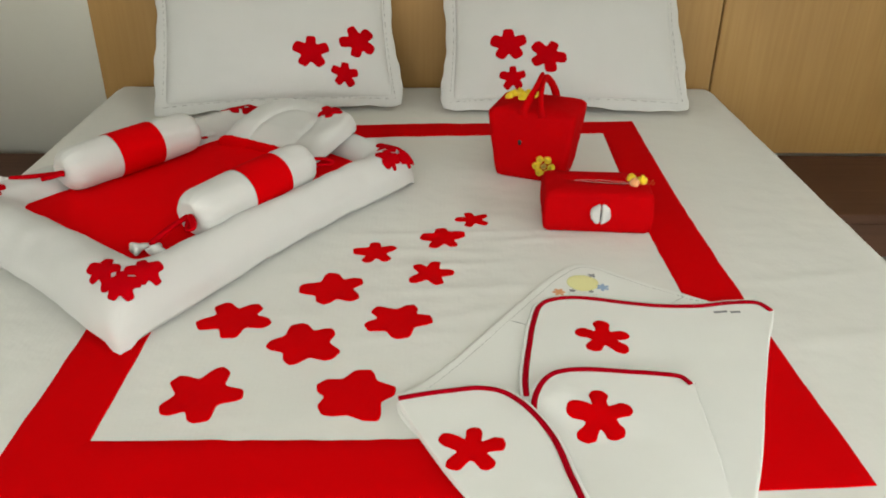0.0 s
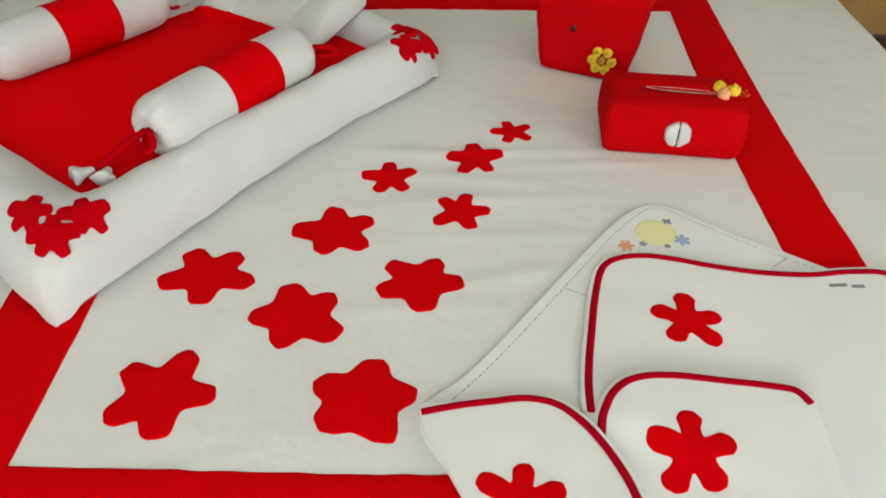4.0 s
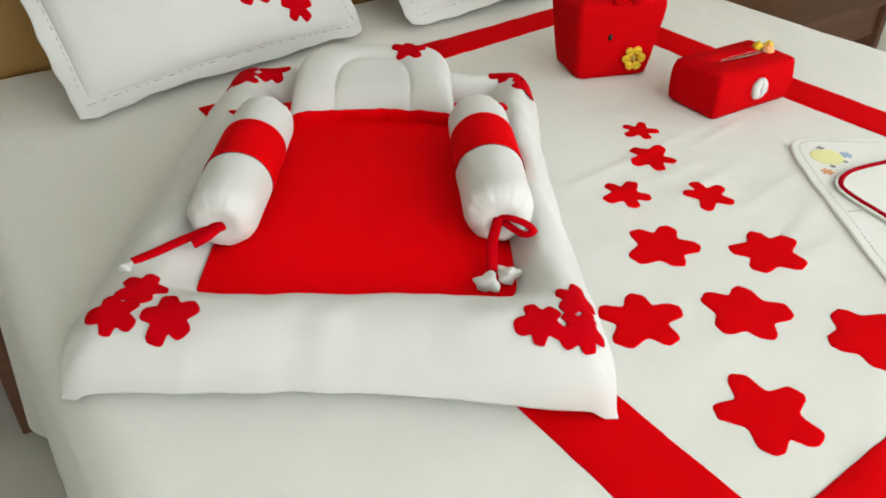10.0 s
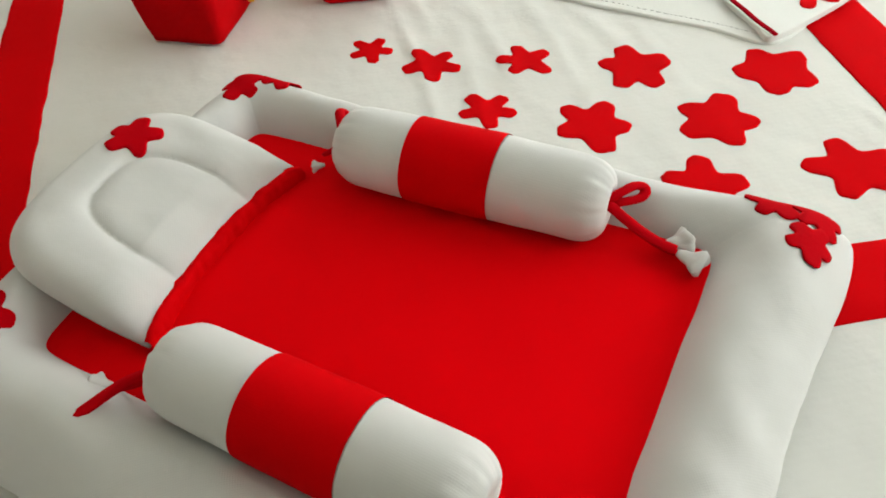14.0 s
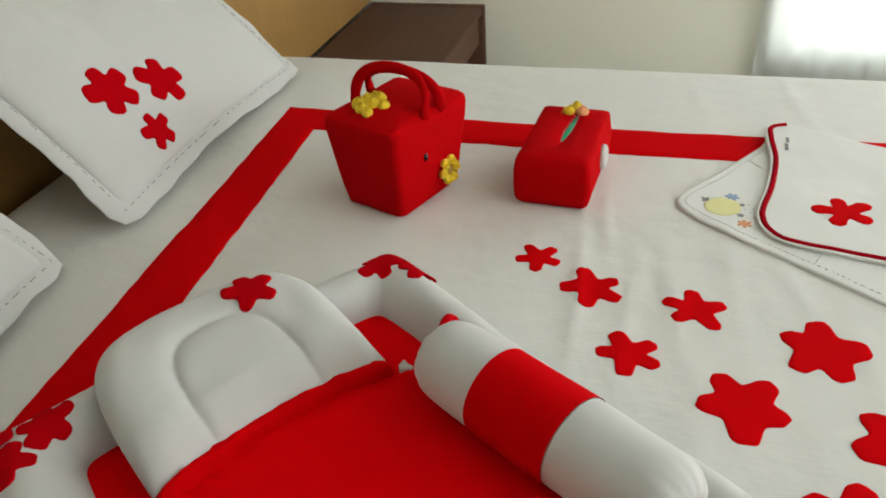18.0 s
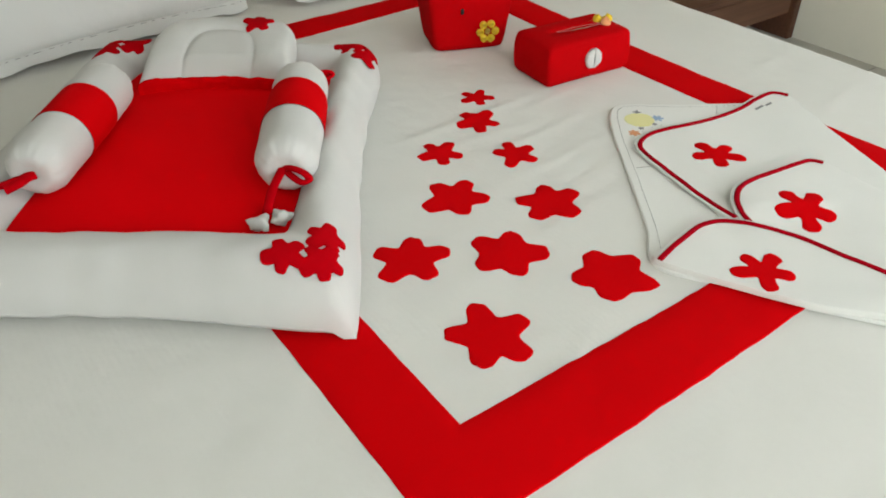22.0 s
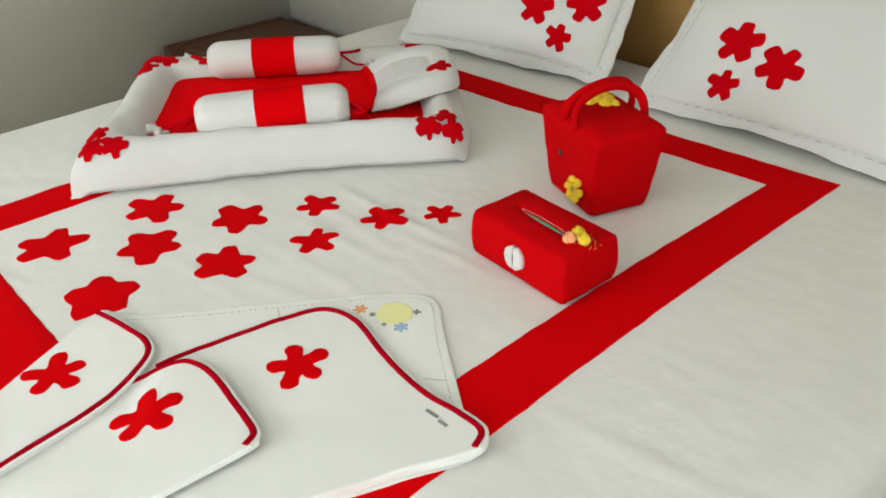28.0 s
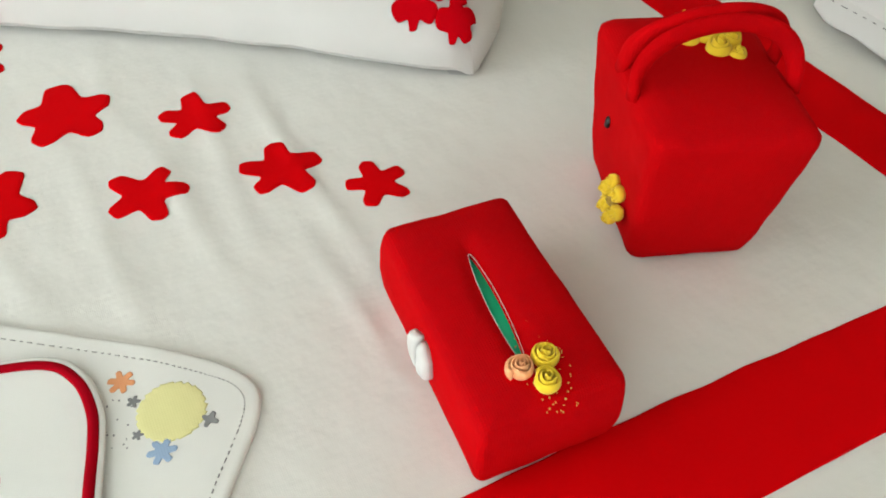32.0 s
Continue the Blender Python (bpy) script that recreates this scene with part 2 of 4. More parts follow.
def dashes(line, radius, seed):
    """A broken line of stitches along a run of points."""
    rnd = random.Random(seed)
    bm, k = bmesh.new(), 0
    while k < len(line) - 8:
        run = rnd.choice((2, 2, 3, 3, 4))
        dash = tube(line[k:k + run], radius, 4)
        tmp = bpy.data.meshes.new("tmp")
        dash.to_mesh(tmp)
        dash.free()
        bm.from_mesh(tmp)
        bpy.data.meshes.remove(tmp)
        k += run + rnd.choice((1, 1, 1, 2))
    return bm


def ease(v):
    v = min(max(v, 0.0), 1.0)
    return v * v * (3 - 2 * v)


def blossom(turn, size, petals, place, thick=0.0014, waist=0.50, steps=96, style="cut"):
    """A hand-cut felt flower; petals are (degrees, metres); place(x, y, lift) lays it on a surface; style: cut, paddle or round."""
    tips = sorted((radians(a + turn) % (2 * math.pi), r * size) for a, r in petals)
    rnd = random.Random(round(sum(a * 31 + r * 90000 for a, r in tips)))
    n = len(tips)
    jit = 1.0 if n < 9 else 0.0
    corners = []
    for k, (a1, r1) in enumerate(tips):
        a2, r2 = tips[(k + 1) % n]
        gap = (a2 - a1) % (2 * math.pi)
        if style == "paddle":
            shape = ((-0.44, 0.62), (-0.34, 0.88), (-0.13, 1.02), (0.15, 1.01), (0.34, 0.86), (0.43, 0.62))
        elif style == "round":
            shape = ((-0.40, 0.80), (-0.24, 1.0), (0.24, 1.0), (0.40, 0.80))
        elif rnd.random() < 0.5:
            shape = ((-0.25, 0.95), (0.06, 1.04), (0.27, 0.91))
        else:
            shape = ((-0.28, 0.90), (-0.13, 1.01), (0.24, 0.98))
        for side, reach in shape:
            q = a1 + min(max(side * (1 + jit * rnd.uniform(-0.15, 0.15)), -0.36 * gap), 0.36 * gap)
            corners.append((q, r1 * (reach - jit * rnd.uniform(-0.02, 0.04))))
        corners.append((a1 + gap * (0.5 + jit * rnd.uniform(-0.05, 0.05)), waist * 0.5 * (r1 + r2) * (1 + jit * rnd.uniform(-0.07, 0.07))))
    loop = [Vector((r * math.cos(q), r * math.sin(q))) for q, r in corners]
    for cut in (0.24, 0.25) if style == "round" else (0.13, 0.22):
        loop = [p for k in range(len(loop)) for p in (loop[k].lerp(loop[(k + 1) % len(loop)], cut), loop[k].lerp(loop[(k + 1) % len(loop)], 1 - cut))]
    reach = [0.0]
    for k in range(len(loop)):
        reach.append(reach[-1] + (loop[(k + 1) % len(loop)] - loop[k]).length)
    rims, m = [], 0
    for k in range(steps):
        d = reach[-1] * k / steps
        while reach[m + 1] < d:
            m += 1
        p = loop[m].lerp(loop[(m + 1) % len(loop)], (d - reach[m]) / max(reach[m + 1] - reach[m], 1e-9))
        fray = 1 + jit * (0.012 * noise.noise(Vector((p.x * 260, p.y * 260, size * 9))) + 0.007 * noise.noise(Vector((p.x * 900, p.y * 900, size * 5))))
        rims.append((p.x * fray, p.y * fray))
    bm = bmesh.new()
    centre = bm.verts.new(place(0, 0, thick))
    prev = None
    for share, lift in ((0.25, thick), (0.5, thick), (0.75, thick), (0.96, thick), (1.0, thick * 0.55), (1.0, -0.001)):
        ring = [bm.verts.new(place(x * share, y * share, lift)) for x, y in rims]
        for k in range(steps):
            if prev is None:
                bm.faces.new((centre, ring[k], ring[(k + 1) % steps]))
            else:
                bm.faces.new((prev[k], prev[(k + 1) % steps], ring[(k + 1) % steps], ring[k]))
        prev = ring
    return bm


def five(turn=0, sizes=(1, 1, 1, 1, 1), r=1.0):
    return [(turn + 72 * k, r * s) for k, s in enumerate(sizes)]


# ---- the room ----
def structure(ob, label, category):
    return tagged(ob, label, category, kind="structure")


X0, X1, Y0, Y1, TOP = -2.15, 2.07, -2.3, 2.44, 2.6
structure(part("wall_north", box(X0 - 0.12, X1 + 0.12, Y1, Y1 + 0.12, -0.05, TOP + 0.05, 0), WALL), "cream painted wall behind the headboard", "wall")
structure(part("wall_west", box(X0 - 0.12, X0, Y0 - 0.12, Y1, -0.05, TOP + 0.05, 0), WALL), "plain cream painted bedroom wall", "wall")


def pierced_wall(name, label, along, fixed, lo, hi, a0, a1, z0, z1, outward):
    """A wall with one opening, built as four blocks in one mesh."""
    bm = bmesh.new()
    for s0, s1, h0, h1 in ((lo, a0, -0.05, TOP + 0.05), (a1, hi, -0.05, TOP + 0.05), (a0, a1, -0.05, z0), (a0, a1, z1, TOP + 0.05)):
        if h1 - h0 < 0.001 or s1 - s0 < 0.001:
            continue
        f0, f1 = sorted((fixed, fixed + outward))
        piece = box(f0, f1, s0, s1, h0, h1, 0) if along == "Y" else box(s0, s1, f0, f1, h0, h1, 0)
        tmp = bpy.data.meshes.new("tmp")
        piece.to_mesh(tmp)
        piece.free()
        bm.from_mesh(tmp)
        bpy.data.meshes.remove(tmp)
    return structure(part(name, bm, WALL, smooth=False), label, "wall")


pierced_wall("wall_east", "cream painted wall with a tall balcony door opening", "Y", X1, Y0 - 0.12, Y1, -1.55, 0.85, 0.02, 2.15, 0.12)
# opening is assumed, to let in fill from the foot side
pierced_wall("wall_south", "cream painted wall, out of view, with an assumed wide window opening", "X", Y0, X0, X1, -2.0, 0.8, 0.85, 2.35, -0.12)
structure(part("ceiling", box(X0 - 0.12, X1 + 0.12, Y0 - 0.12, Y1 + 0.12, TOP, TOP + 0.1, 0), CEILING), "plain white painted ceiling", "ceiling")
floor = structure(part("floor", box(X0, X1, Y0, Y1, -0.06, -0.006, 0), GROUT), "grey tiled floor with fine joints", "floor")


def window_unit(name, label, axis, fixed, a0, a1, z0, z1):
    win = structure(thing(name, label, "window"), label, "window")

    def bar(n, s0, s1, h0, h1, mat, depth=0.03):
        bm = box(fixed - depth, fixed + depth, s0, s1, h0, h1, 0.003) if axis == "Y" else box(s0, s1, fixed - depth, fixed + depth, h0, h1, 0.003)
        return part(n, bm, mat, win, smooth=False)
    mid = (a0 + a1) / 2
    bar("window_frame", a0, a0 + 0.05, z0, z1, FRAME)
    bar("window_frame", a1 - 0.05, a1, z0, z1, FRAME)
    bar("window_frame", mid - 0.03, mid + 0.03, z0 + 0.05, z1 - 0.05, FRAME)
    bar("window_frame", a0 + 0.05, a1 - 0.05, z0, z0 + 0.05, FRAME)
    bar("window_frame", a0 + 0.05, a1 - 0.05, z1 - 0.05, z1, FRAME)
    for s0, s1 in ((a0 + 0.05, mid - 0.03), (mid + 0.03, a1 - 0.05)):
        bar("pane", s0, s1, z0 + 0.05, z1 - 0.05, GLASS, 0.003).visible_shadow = False
    return win


window_unit("window_1", "tall white-framed glazed balcony door", "Y", X1 + 0.085, -1.55, 0.85, 0.02, 2.15)
# unseen window, added to house the fill lamp beyond the foot
window_unit("assumed_window_2", "assumed wide white-framed window, out of view beyond the foot of the bed", "X", Y0 - 0.085, -2.0, 0.8, 0.85, 2.35)

# assumed sheer panel, backlit by the door lamp to give a white glow here
curtain_rows = []
for i in range(2):
    curtain_rows.append([(X1 - 0.05 + 0.010 * math.sin(k * 0.55) + 0.006 * math.sin(k * 0.21), 0.90 - 0.62 * k / 60, 0.02 + 2.25 * i) for k in range(61)])
curtain = part("curtain", lattice(curtain_rows), SHEER)
tagged(curtain, "assumed sheer white curtain, backlit to glow, at the balcony door", "curtain")
mod = curtain.modifiers.new("cloth", "SOLIDIFY")
mod.thickness = 0.002


# ---- the bed ----
BED = 0.5
LEFT, RIGHT, FOOT, HEAD = -1.012, 0.775, 0.26, 2.30


def sheet_z(x, y):
    """Height of the bedspread's top."""
    z = BED + 0.0016 * rough(x, y, 3.1) + 0.0012 * rough(x, y, 9.0, 3) + 0.0007 * rough(x, y * 1.6, 24.0, 5)
    # long soft creases
    for cx, cy, ang, amp, wid, span in ((-0.07, 1.322, 2, 0.0045, 0.007, 0.03), (0.14, 1.291, 4, 0.0030, 0.006, 0.01), (-0.12, 1.246, 0, 0.0032, 0.008, 0.02), (0.01, 1.024, 18, 0.0030, 0.010, 0.01),
                                        (-0.05, 1.19, 3, 0.0028, 0.008, 0.03), (0.0, 1.105, 6, 0.0026, 0.009, 0.03), (-0.3, 1.16, -4, 0.0022, 0.010, 0.02), (-0.15, 0.95, 4, 0.0022, 0.010, 0.05),
                                        (0.62, 1.15, 8, 0.0030, 0.012, 0.02), (0.6, 0.95, 12, 0.0030, 0.012, 0.02), (-0.38, 0.715, 20, 0.0030, 0.006, 0.006), (-0.75, 0.8, 35, 0.0030, 0.020, 0.05)):
        a = radians(ang)
        across = -(x - cx) * math.sin(a) + (y - cy) * math.cos(a)
        alongs = (x - cx) * math.cos(a) + (y - cy) * math.sin(a)
        z += 0.75 * amp * math.exp(-(across + 0.006 * math.sin(alongs * 9 + ang)) ** 2 / (2 * wid * wid)) * math.exp(-alongs ** 2 / span)
    return z


bed = thing("bed", "low double bed with a tan veneer headboard panel", "bed")
part("bed_base", box(LEFT - 0.02, RIGHT + 0.02, FOOT + 0.01, HEAD + 0.06, 0.0, 0.2, 0.01), BROWN, bed)
part("mattress", box(LEFT - 0.035, RIGHT + 0.035, FOOT - 0.02, HEAD + 0.06, 0.2, 0.47, 0.04, 3), WHITE, bed)
for x0, x1 in ((-1.12, 0.826), (0.832, 2.064)):
    part("headboard_panel", box(x0, x1, 2.385, Y1 - 0.002, 0.255, 1.15, 0.003), TAN, bed, "tan wood veneer panel", smooth=False)

spread = thing("bedspread", "white cotton bedspread with red appliqué border and flowers, on the bed", "bedspread", at=(0, 0, 0))
NX, NY = 220, 250
top_rows = []
for j in range(NY + 1):
    y = FOOT + (HEAD - FOOT) * j / NY
    row = []
    for i in range(NX + 1):
        x = LEFT + (RIGHT - LEFT) * i / NX
        row.append((x, y, sheet_z(x, y)))
    top_rows.append(row)
bm = lattice(top_rows)
bm.verts.ensure_lookup_table()
ring = [j * (NX + 1) for j in range(NY + 1)][::-1] + list(range(1, NX + 1)) + [j * (NX + 1) + NX for j in range(1, NY + 1)] + [NY * (NX + 1) + i for i in range(NX - 1, 0, -1)]
prev = [bm.verts[i] for i in ring]
rim_at = [v.co.copy() for v in prev]
for k in range(1, 17):
    if k <= 6:
        a = radians(15 * k)
        out, z = 0.055 * math.sin(a), BED - 0.055 * (1 - math.cos(a))
    else:
        out, z = 0.055 + 0.012 * (k - 6) / 10, BED - 0.055 - 0.405 * (k - 6) / 10
    cur = []
    for m, idx in enumerate(ring):
        p = rim_at[m]
        dx = -1 if p.x < LEFT + 1e-4 else 1 if p.x > RIGHT - 1e-4 else 0
        dy = -1 if p.y < FOOT + 1e-4 else 0.8 if p.y > HEAD - 1e-4 else 0
        d = Vector((dx, dy, 0))
        d = d.normalized() if d.length else d
        o = out + (0.012 * math.sin(m * 0.33) + 0.008 * math.sin(m * 0.13)) * max(0, k - 6) / 10
        cur.append(bm.verts.new((p.x + d.x * o, p.y + d.y * o, z + (p.z - BED))))
    for m in range(len(ring)):
        bm.faces.new((prev[m], prev[(m + 1) % len(ring)], cur[(m + 1) % len(ring)], cur[m]))
    prev = cur
part("sheet", bm, SHEET, spread)


def on_sheet(cx, cy):
    return lambda x, y, lift: (cx + x, cy + y, sheet_z(cx + x, cy + y) + lift)


# red border of four mitred strips, outer corner to inner corner
BOW = {"br": 0.015, "bl": -0.007}
OUT = {"bl": (-0.643, 0.592), "br": (0.486, 0.626), "tr": (0.487, 2.002), "tl": (-0.628, 1.945)}
INN = {"bl": (-0.536, 0.712), "br": (0.378, 0.732), "tr": (0.386, 1.906), "tl": (-0.520, 1.850)}


def border_strip(a, b):
    o0, o1, i0, i1 = Vector(OUT[a]), Vector(OUT[b]), Vector(INN[a]), Vector(INN[b])
    rows = []
    n = 90
    for share, lift in ((0, -0.001), (0, 0.0012), (0.02, 0.002), (0.25, 0.002), (0.5, 0.002), (0.75, 0.002), (0.98, 0.002), (1, 0.0012), (1, -0.001)):
        row = []
        for k in range(n + 1):
            s = k / n
            p = o0.lerp(o1, s).lerp(i0.lerp(i1, s), share)
            d = (o1 - o0).normalized()
            p = p + Vector((-d.y, d.x)) * BOW.get(a, 0.0) * math.sin(math.pi * s)
            wob = 0.0025 * rough(s * 30, share, 0.9, 5 + ord(a[0])) * math.sin(math.pi * s)
            p = p + Vector((-d.y, d.x)) * wob
            row.append((p.x, p.y, sheet_z(p.x, p.y) + lift))
        rows.append(row)
    return lattice(rows)


for a, b in (("bl", "br"), ("br", "tr"), ("tr", "tl"), ("tl", "bl")):
    part("border_strip", border_strip(a, b), RED, spread, "bright red cotton border strip")


def sheet_flower(cx, cy, petals, waist=0.5):
    part("flower", blossom(0, 1.0, petals, on_sheet(cx, cy), waist=waist), RED, spread, "bright red appliqué flower")


sheet_flower(0.0104, 1.3849, ((180, 0.0372), (107, 0.0362), (36, 0.0382), (-37, 0.0362), (-111, 0.0362)), 0.46)
sheet_flower(-0.0538, 1.2979, ((172, 0.0462), (93, 0.0472), (24, 0.0493), (-53, 0.0422), (-119, 0.0462)), 0.50)
sheet_flower(-0.1846, 1.2394, ((174, 0.0448), (95, 0.0428), (30, 0.0438), (-49, 0.0428), (-116, 0.0417)), 0.50)
sheet_flower(-0.0781, 1.1591, ((-143, 0.0488), (140, 0.0408), (76, 0.0438), (5, 0.0438), (-68, 0.0458)), 0.49)
sheet_flower(-0.2507, 1.1046, ((101, 0.0552), (32, 0.0573), (-38, 0.0562), (-108, 0.0530), (179, 0.0637)), 0.60)
sheet_flower(-0.1339, 1.0060, ((138, 0.0552), (58, 0.0531), (-1, 0.0604), (-82, 0.0594), (-157, 0.0583)), 0.60)
sheet_flower(-0.4061, 1.0076, ((125, 0.0576), (52, 0.0565), (-14, 0.0637), (-90, 0.0596), (-163, 0.0637)), 0.56)
sheet_flower(-0.2802, 0.9379, ((108, 0.0592), (42, 0.0582), (-33, 0.0655), (-108, 0.0572), (-174, 0.0603)), 0.66)
sheet_flower(-0.4124, 0.8105, ((141, 0.0618), (72, 0.0649), (0, 0.0639), (-78, 0.0639), (-141, 0.0629)), 0.58)
sheet_flower(-0.1888, 0.8104, ((80, 0.0615), (12, 0.0594), (-61, 0.0656), (-138, 0.0615), (156, 0.0615)), 0.70)


# ---- bed pillows ----
def pillow_shape(w, h, t):
    """place(u, v) in -1..1: front surface of a plump pillow, base edge at v = -1."""
    def fr(u, v, side=1.0):
        x = u * w / 2 * (1 - 0.035 * (1 - v * v))
        y = (v + 1) * h / 2
        y += -0.012 * v * (1 - u * u)
        puff = max(0.0, (1 - abs(u) ** 3.2)) ** 0.55 * max(0.0, (1 - abs(v) ** 3.0)) ** 0.55
        z = side * t / 2 * puff + (0.004 * rough(u, v, 2.3, w * 10) + 0.0018 * rough(u, v, 7.0, w * 17)) * puff
        return Vector((x, y, z))
    return fr


def pillow(left, right, lean, w, h, t, flowers, seed):
    """A pillow propped against the headboard, its base edge from left to right."""
    base = (Vector(left) + Vector(right)) / 2
    turn = math.degrees(math.atan2(right[1] - left[1], right[0] - left[0]))
    ob = thing("pillow", "white cotton pillow with three red flowers, propped on the headboard", "pillow", "pillows on the bed")
    ob.matrix_world = pose(base.x, base.y, base.z, lean, 0, turn)
    fr = pillow_shape(w - 0.05, h - 0.05, t)
    n = 44
    pts = [(2 * i / n - 1) for i in range(n + 1)]
    pts = [math.copysign(abs(p) ** 0.8, p) for p in pts]
    bm = lattice([[fr(u, v) + Vector((0, 0.025, 0)) for u in pts] for v in pts])
    back = lattice([[fr(u, v, -1.0) + Vector((0, 0.025, 0)) for u in pts] for v in pts])
    tmp = bpy.data.meshes.new("tmp")
    back.to_mesh(tmp)
    back.free()
    bm.from_mesh(tmp)
    bpy.data.meshes.remove(tmp)
    bmesh.ops.remove_doubles(bm, verts=bm.verts, dist=0.0004)
    part("cushion", bm, WHITE, ob)
    # flat stitched flange round the rim
    rim = [(u, -1) for u in pts] + [(1, v) for v in pts[1:]] + [(u, 1) for u in pts[::-1][1:]] + [(-1, v) for v in pts[::-1][1:-1]]
    rows = []
    for grow, lift in ((-0.01, 0.004), (0.0, 0.005), (0.025, 0.002), (0.027, 0.0), (0.025, -0.002), (0.0, -0.005), (-0.01, -0.004)):
        row = []
        for k, (u, v) in enumerate(rim):
            p = fr(u, v) + Vector((0, 0.025, 0))
            d = Vector((u if abs(u) > 0.999 else 0, v if abs(v) > 0.999 else 0, 0))
            d = d.normalized()
            g = grow + (0.0015 * math.sin(k * 0.9 + seed) + 0.004 * math.sin(k * 0.23 + seed)) * (grow > 0)
            row.append(p + d * g + Vector((0, 0, lift + 0.003 * math.sin(k * 0.35 + seed) * (grow > 0))))
        rows.append(row)
    part("flange", lattice(rows, closed_u=True), WHITE, ob, "wavy white stitched edge")
    stitch = [fr(u * 0.995, v * 0.995) + Vector((0, 0.025, 0.0045)) + (Vector((u if abs(u) > 0.999 else 0, v if abs(v) > 0.999 else 0, 0)).normalized() * 0.004) for u, v in rim]
    fine = smooth_line(stitch, 420, closed=True)
    bm = dashes([p + Vector((0, 0, 0.0006)) for p in fine], 0.0006, int(seed) + 8)
    tagged(part("stitching", bm, PALE, ob, "broken grey line of stitching"), kind="stuff")
    for fu, fv, size, turn_f in flowers:
        def lay(x, y, lift, fu=fu, fv=fv):
            p = fr(fu + 2 * x / (w - 0.05), fv + 2 * y / (h - 0.05)) + Vector((0, 0.025, 0))
            return p + Vector((0, 0, lift + 0.001))
        part("flower", blossom(turn_f, size, five(0, (1, 0.93, 1.05, 0.96, 1.0)), lay, waist=0.50, style="round"), DEEP, ob, "red appliqué flower")
    return ob


pillow((-0.045, 2.059, BED + 0.012), (0.664, 2.052, BED + 0.012), 45, 0.71, 0.50, 0.075, ((-0.51, -0.27, 0.057, 20), (-0.16, -0.44, 0.057, -8), (-0.47, -0.75, 0.040, 20)), 0.0)
pillow((-0.836, 1.990, BED + 0.012), (-0.152, 2.088, BED + 0.012), 48, 0.69, 0.50, 0.095, ((0.30, -0.43, 0.055, 15), (0.73, -0.28, 0.055, 40), (0.58, -0.73, 0.040, 10)), 2.0)


# ---- baby nest ----
NEST = [Vector(p) for p in ((-0.560, 0.897), (-0.096, 1.573), (-0.560, 1.925), (-1.064, 1.299))]
INNER = [Vector(p) for p in ((-0.5659, 1.1080), (-0.2342, 1.5512), (-0.5310, 1.7728), (-0.8588, 1.3087))]
CREST = 0.090


def nest_share(x, y):
    """0 at the outer rim of the padded border, 1 at its inner rim, rounded at the corners."""
    p = Vector((x, y))
    total = 0.0
    for k in range(4):
        o0, o1, i0, i1 = NEST[k], NEST[(k + 1) % 4], INNER[k], INNER[(k + 1) % 4]
        d = (o1 - o0).normalized()
        nrm = Vector((-d.y, d.x))
        s = min(max((p - o0).dot(d) / (o1 - o0).length, 0), 1)
        width = (i0 - o0).dot(nrm) * (1 - s) + (i1 - o1).dot(nrm) * s
        total += math.exp(-11.0 * (p - o0).dot(nrm) / width)
    return -math.log(total) / 11.0


def nest_z(x, y):
    """Height of the nest's padded rim over a point of the plan."""
    t = min(max(nest_share(x, y) + 0.012, 0.0), 1.0)
    h = max(0.0, 1 - abs(2 * t - 1) ** 2.15) ** 0.6
    puff = 1 + 0.10 * rough(x, y, 7.0, 4) + 0.05 * rough(x, y, 22.0, 9)
    foot = ease((0.24 - (x + 0.560) * 0.570 - (y - 0.897) * 0.822) / 0.24)
    return BED + 0.004 + (CREST + 0.009 * foot) * h * puff


nest = thing("baby_nest", "white padded baby nest with red mattress and flower corners", "baby nest")
for k in range(4):
    o0, o1, i0, i1 = NEST[k], NEST[(k + 1) % 4], INNER[k], INNER[(k + 1) % 4]
    rows = []
    for r in range(27):
        t = 0.5 - 0.5 * math.cos(math.pi * r / 26)
        row = []
        for m in range(81):
            s = m / 80
            p = o0.lerp(o1, s).lerp(i0.lerp(i1, s), t)
            z = nest_z(p.x, p.y)
            out = (o0.lerp(o1, s) - i0.lerp(i1, s)).normalized()
            p = p + out * (1 - t) ** 2 * ((-0.019 if k == 3 else -0.027 if k == 0 else 0.003) * math.sin(math.pi * s) + (0.006 * rough(s * 11, k, 1.0, 2) + 0.0014 * rough(s * 31, k, 1.0, 6)) * math.sin(math.pi * s))
            for c0, c1, far in ((o0, i0, s * (o1 - o0).length), (o1, i1, (1 - s) * (o1 - o0).length)):
                p = p + (c1 - c0).normalized() * (0.012 if c0.y < 1.4 else 0.024) * (1 - t) ** 2 * math.exp(-(far / 0.036) ** 1.5)
            p = p + out * 0.010 * math.exp(-((t - 0.06) / 0.09) ** 2)
            row.append((p.x, p.y, z))
        rows.append(row)
    inset = (i0.lerp(i1, 0.5) - o0.lerp(o1, 0.5)).normalized() * 0.030
    under = [[(p[0], p[1], BED + 0.002) for p in rows[-1]], [(p[0] + inset.x, p[1] + inset.y, BED + 0.002) for p in rows[0]], [(p[0] + inset.x * 0.25, p[1] + inset.y * 0.25, (p[2] + BED) / 2) for p in rows[0]], rows[0]]
    part("bumper_side", lattice(rows + under), WHITE, nest, "plump white padded side")
rows = []
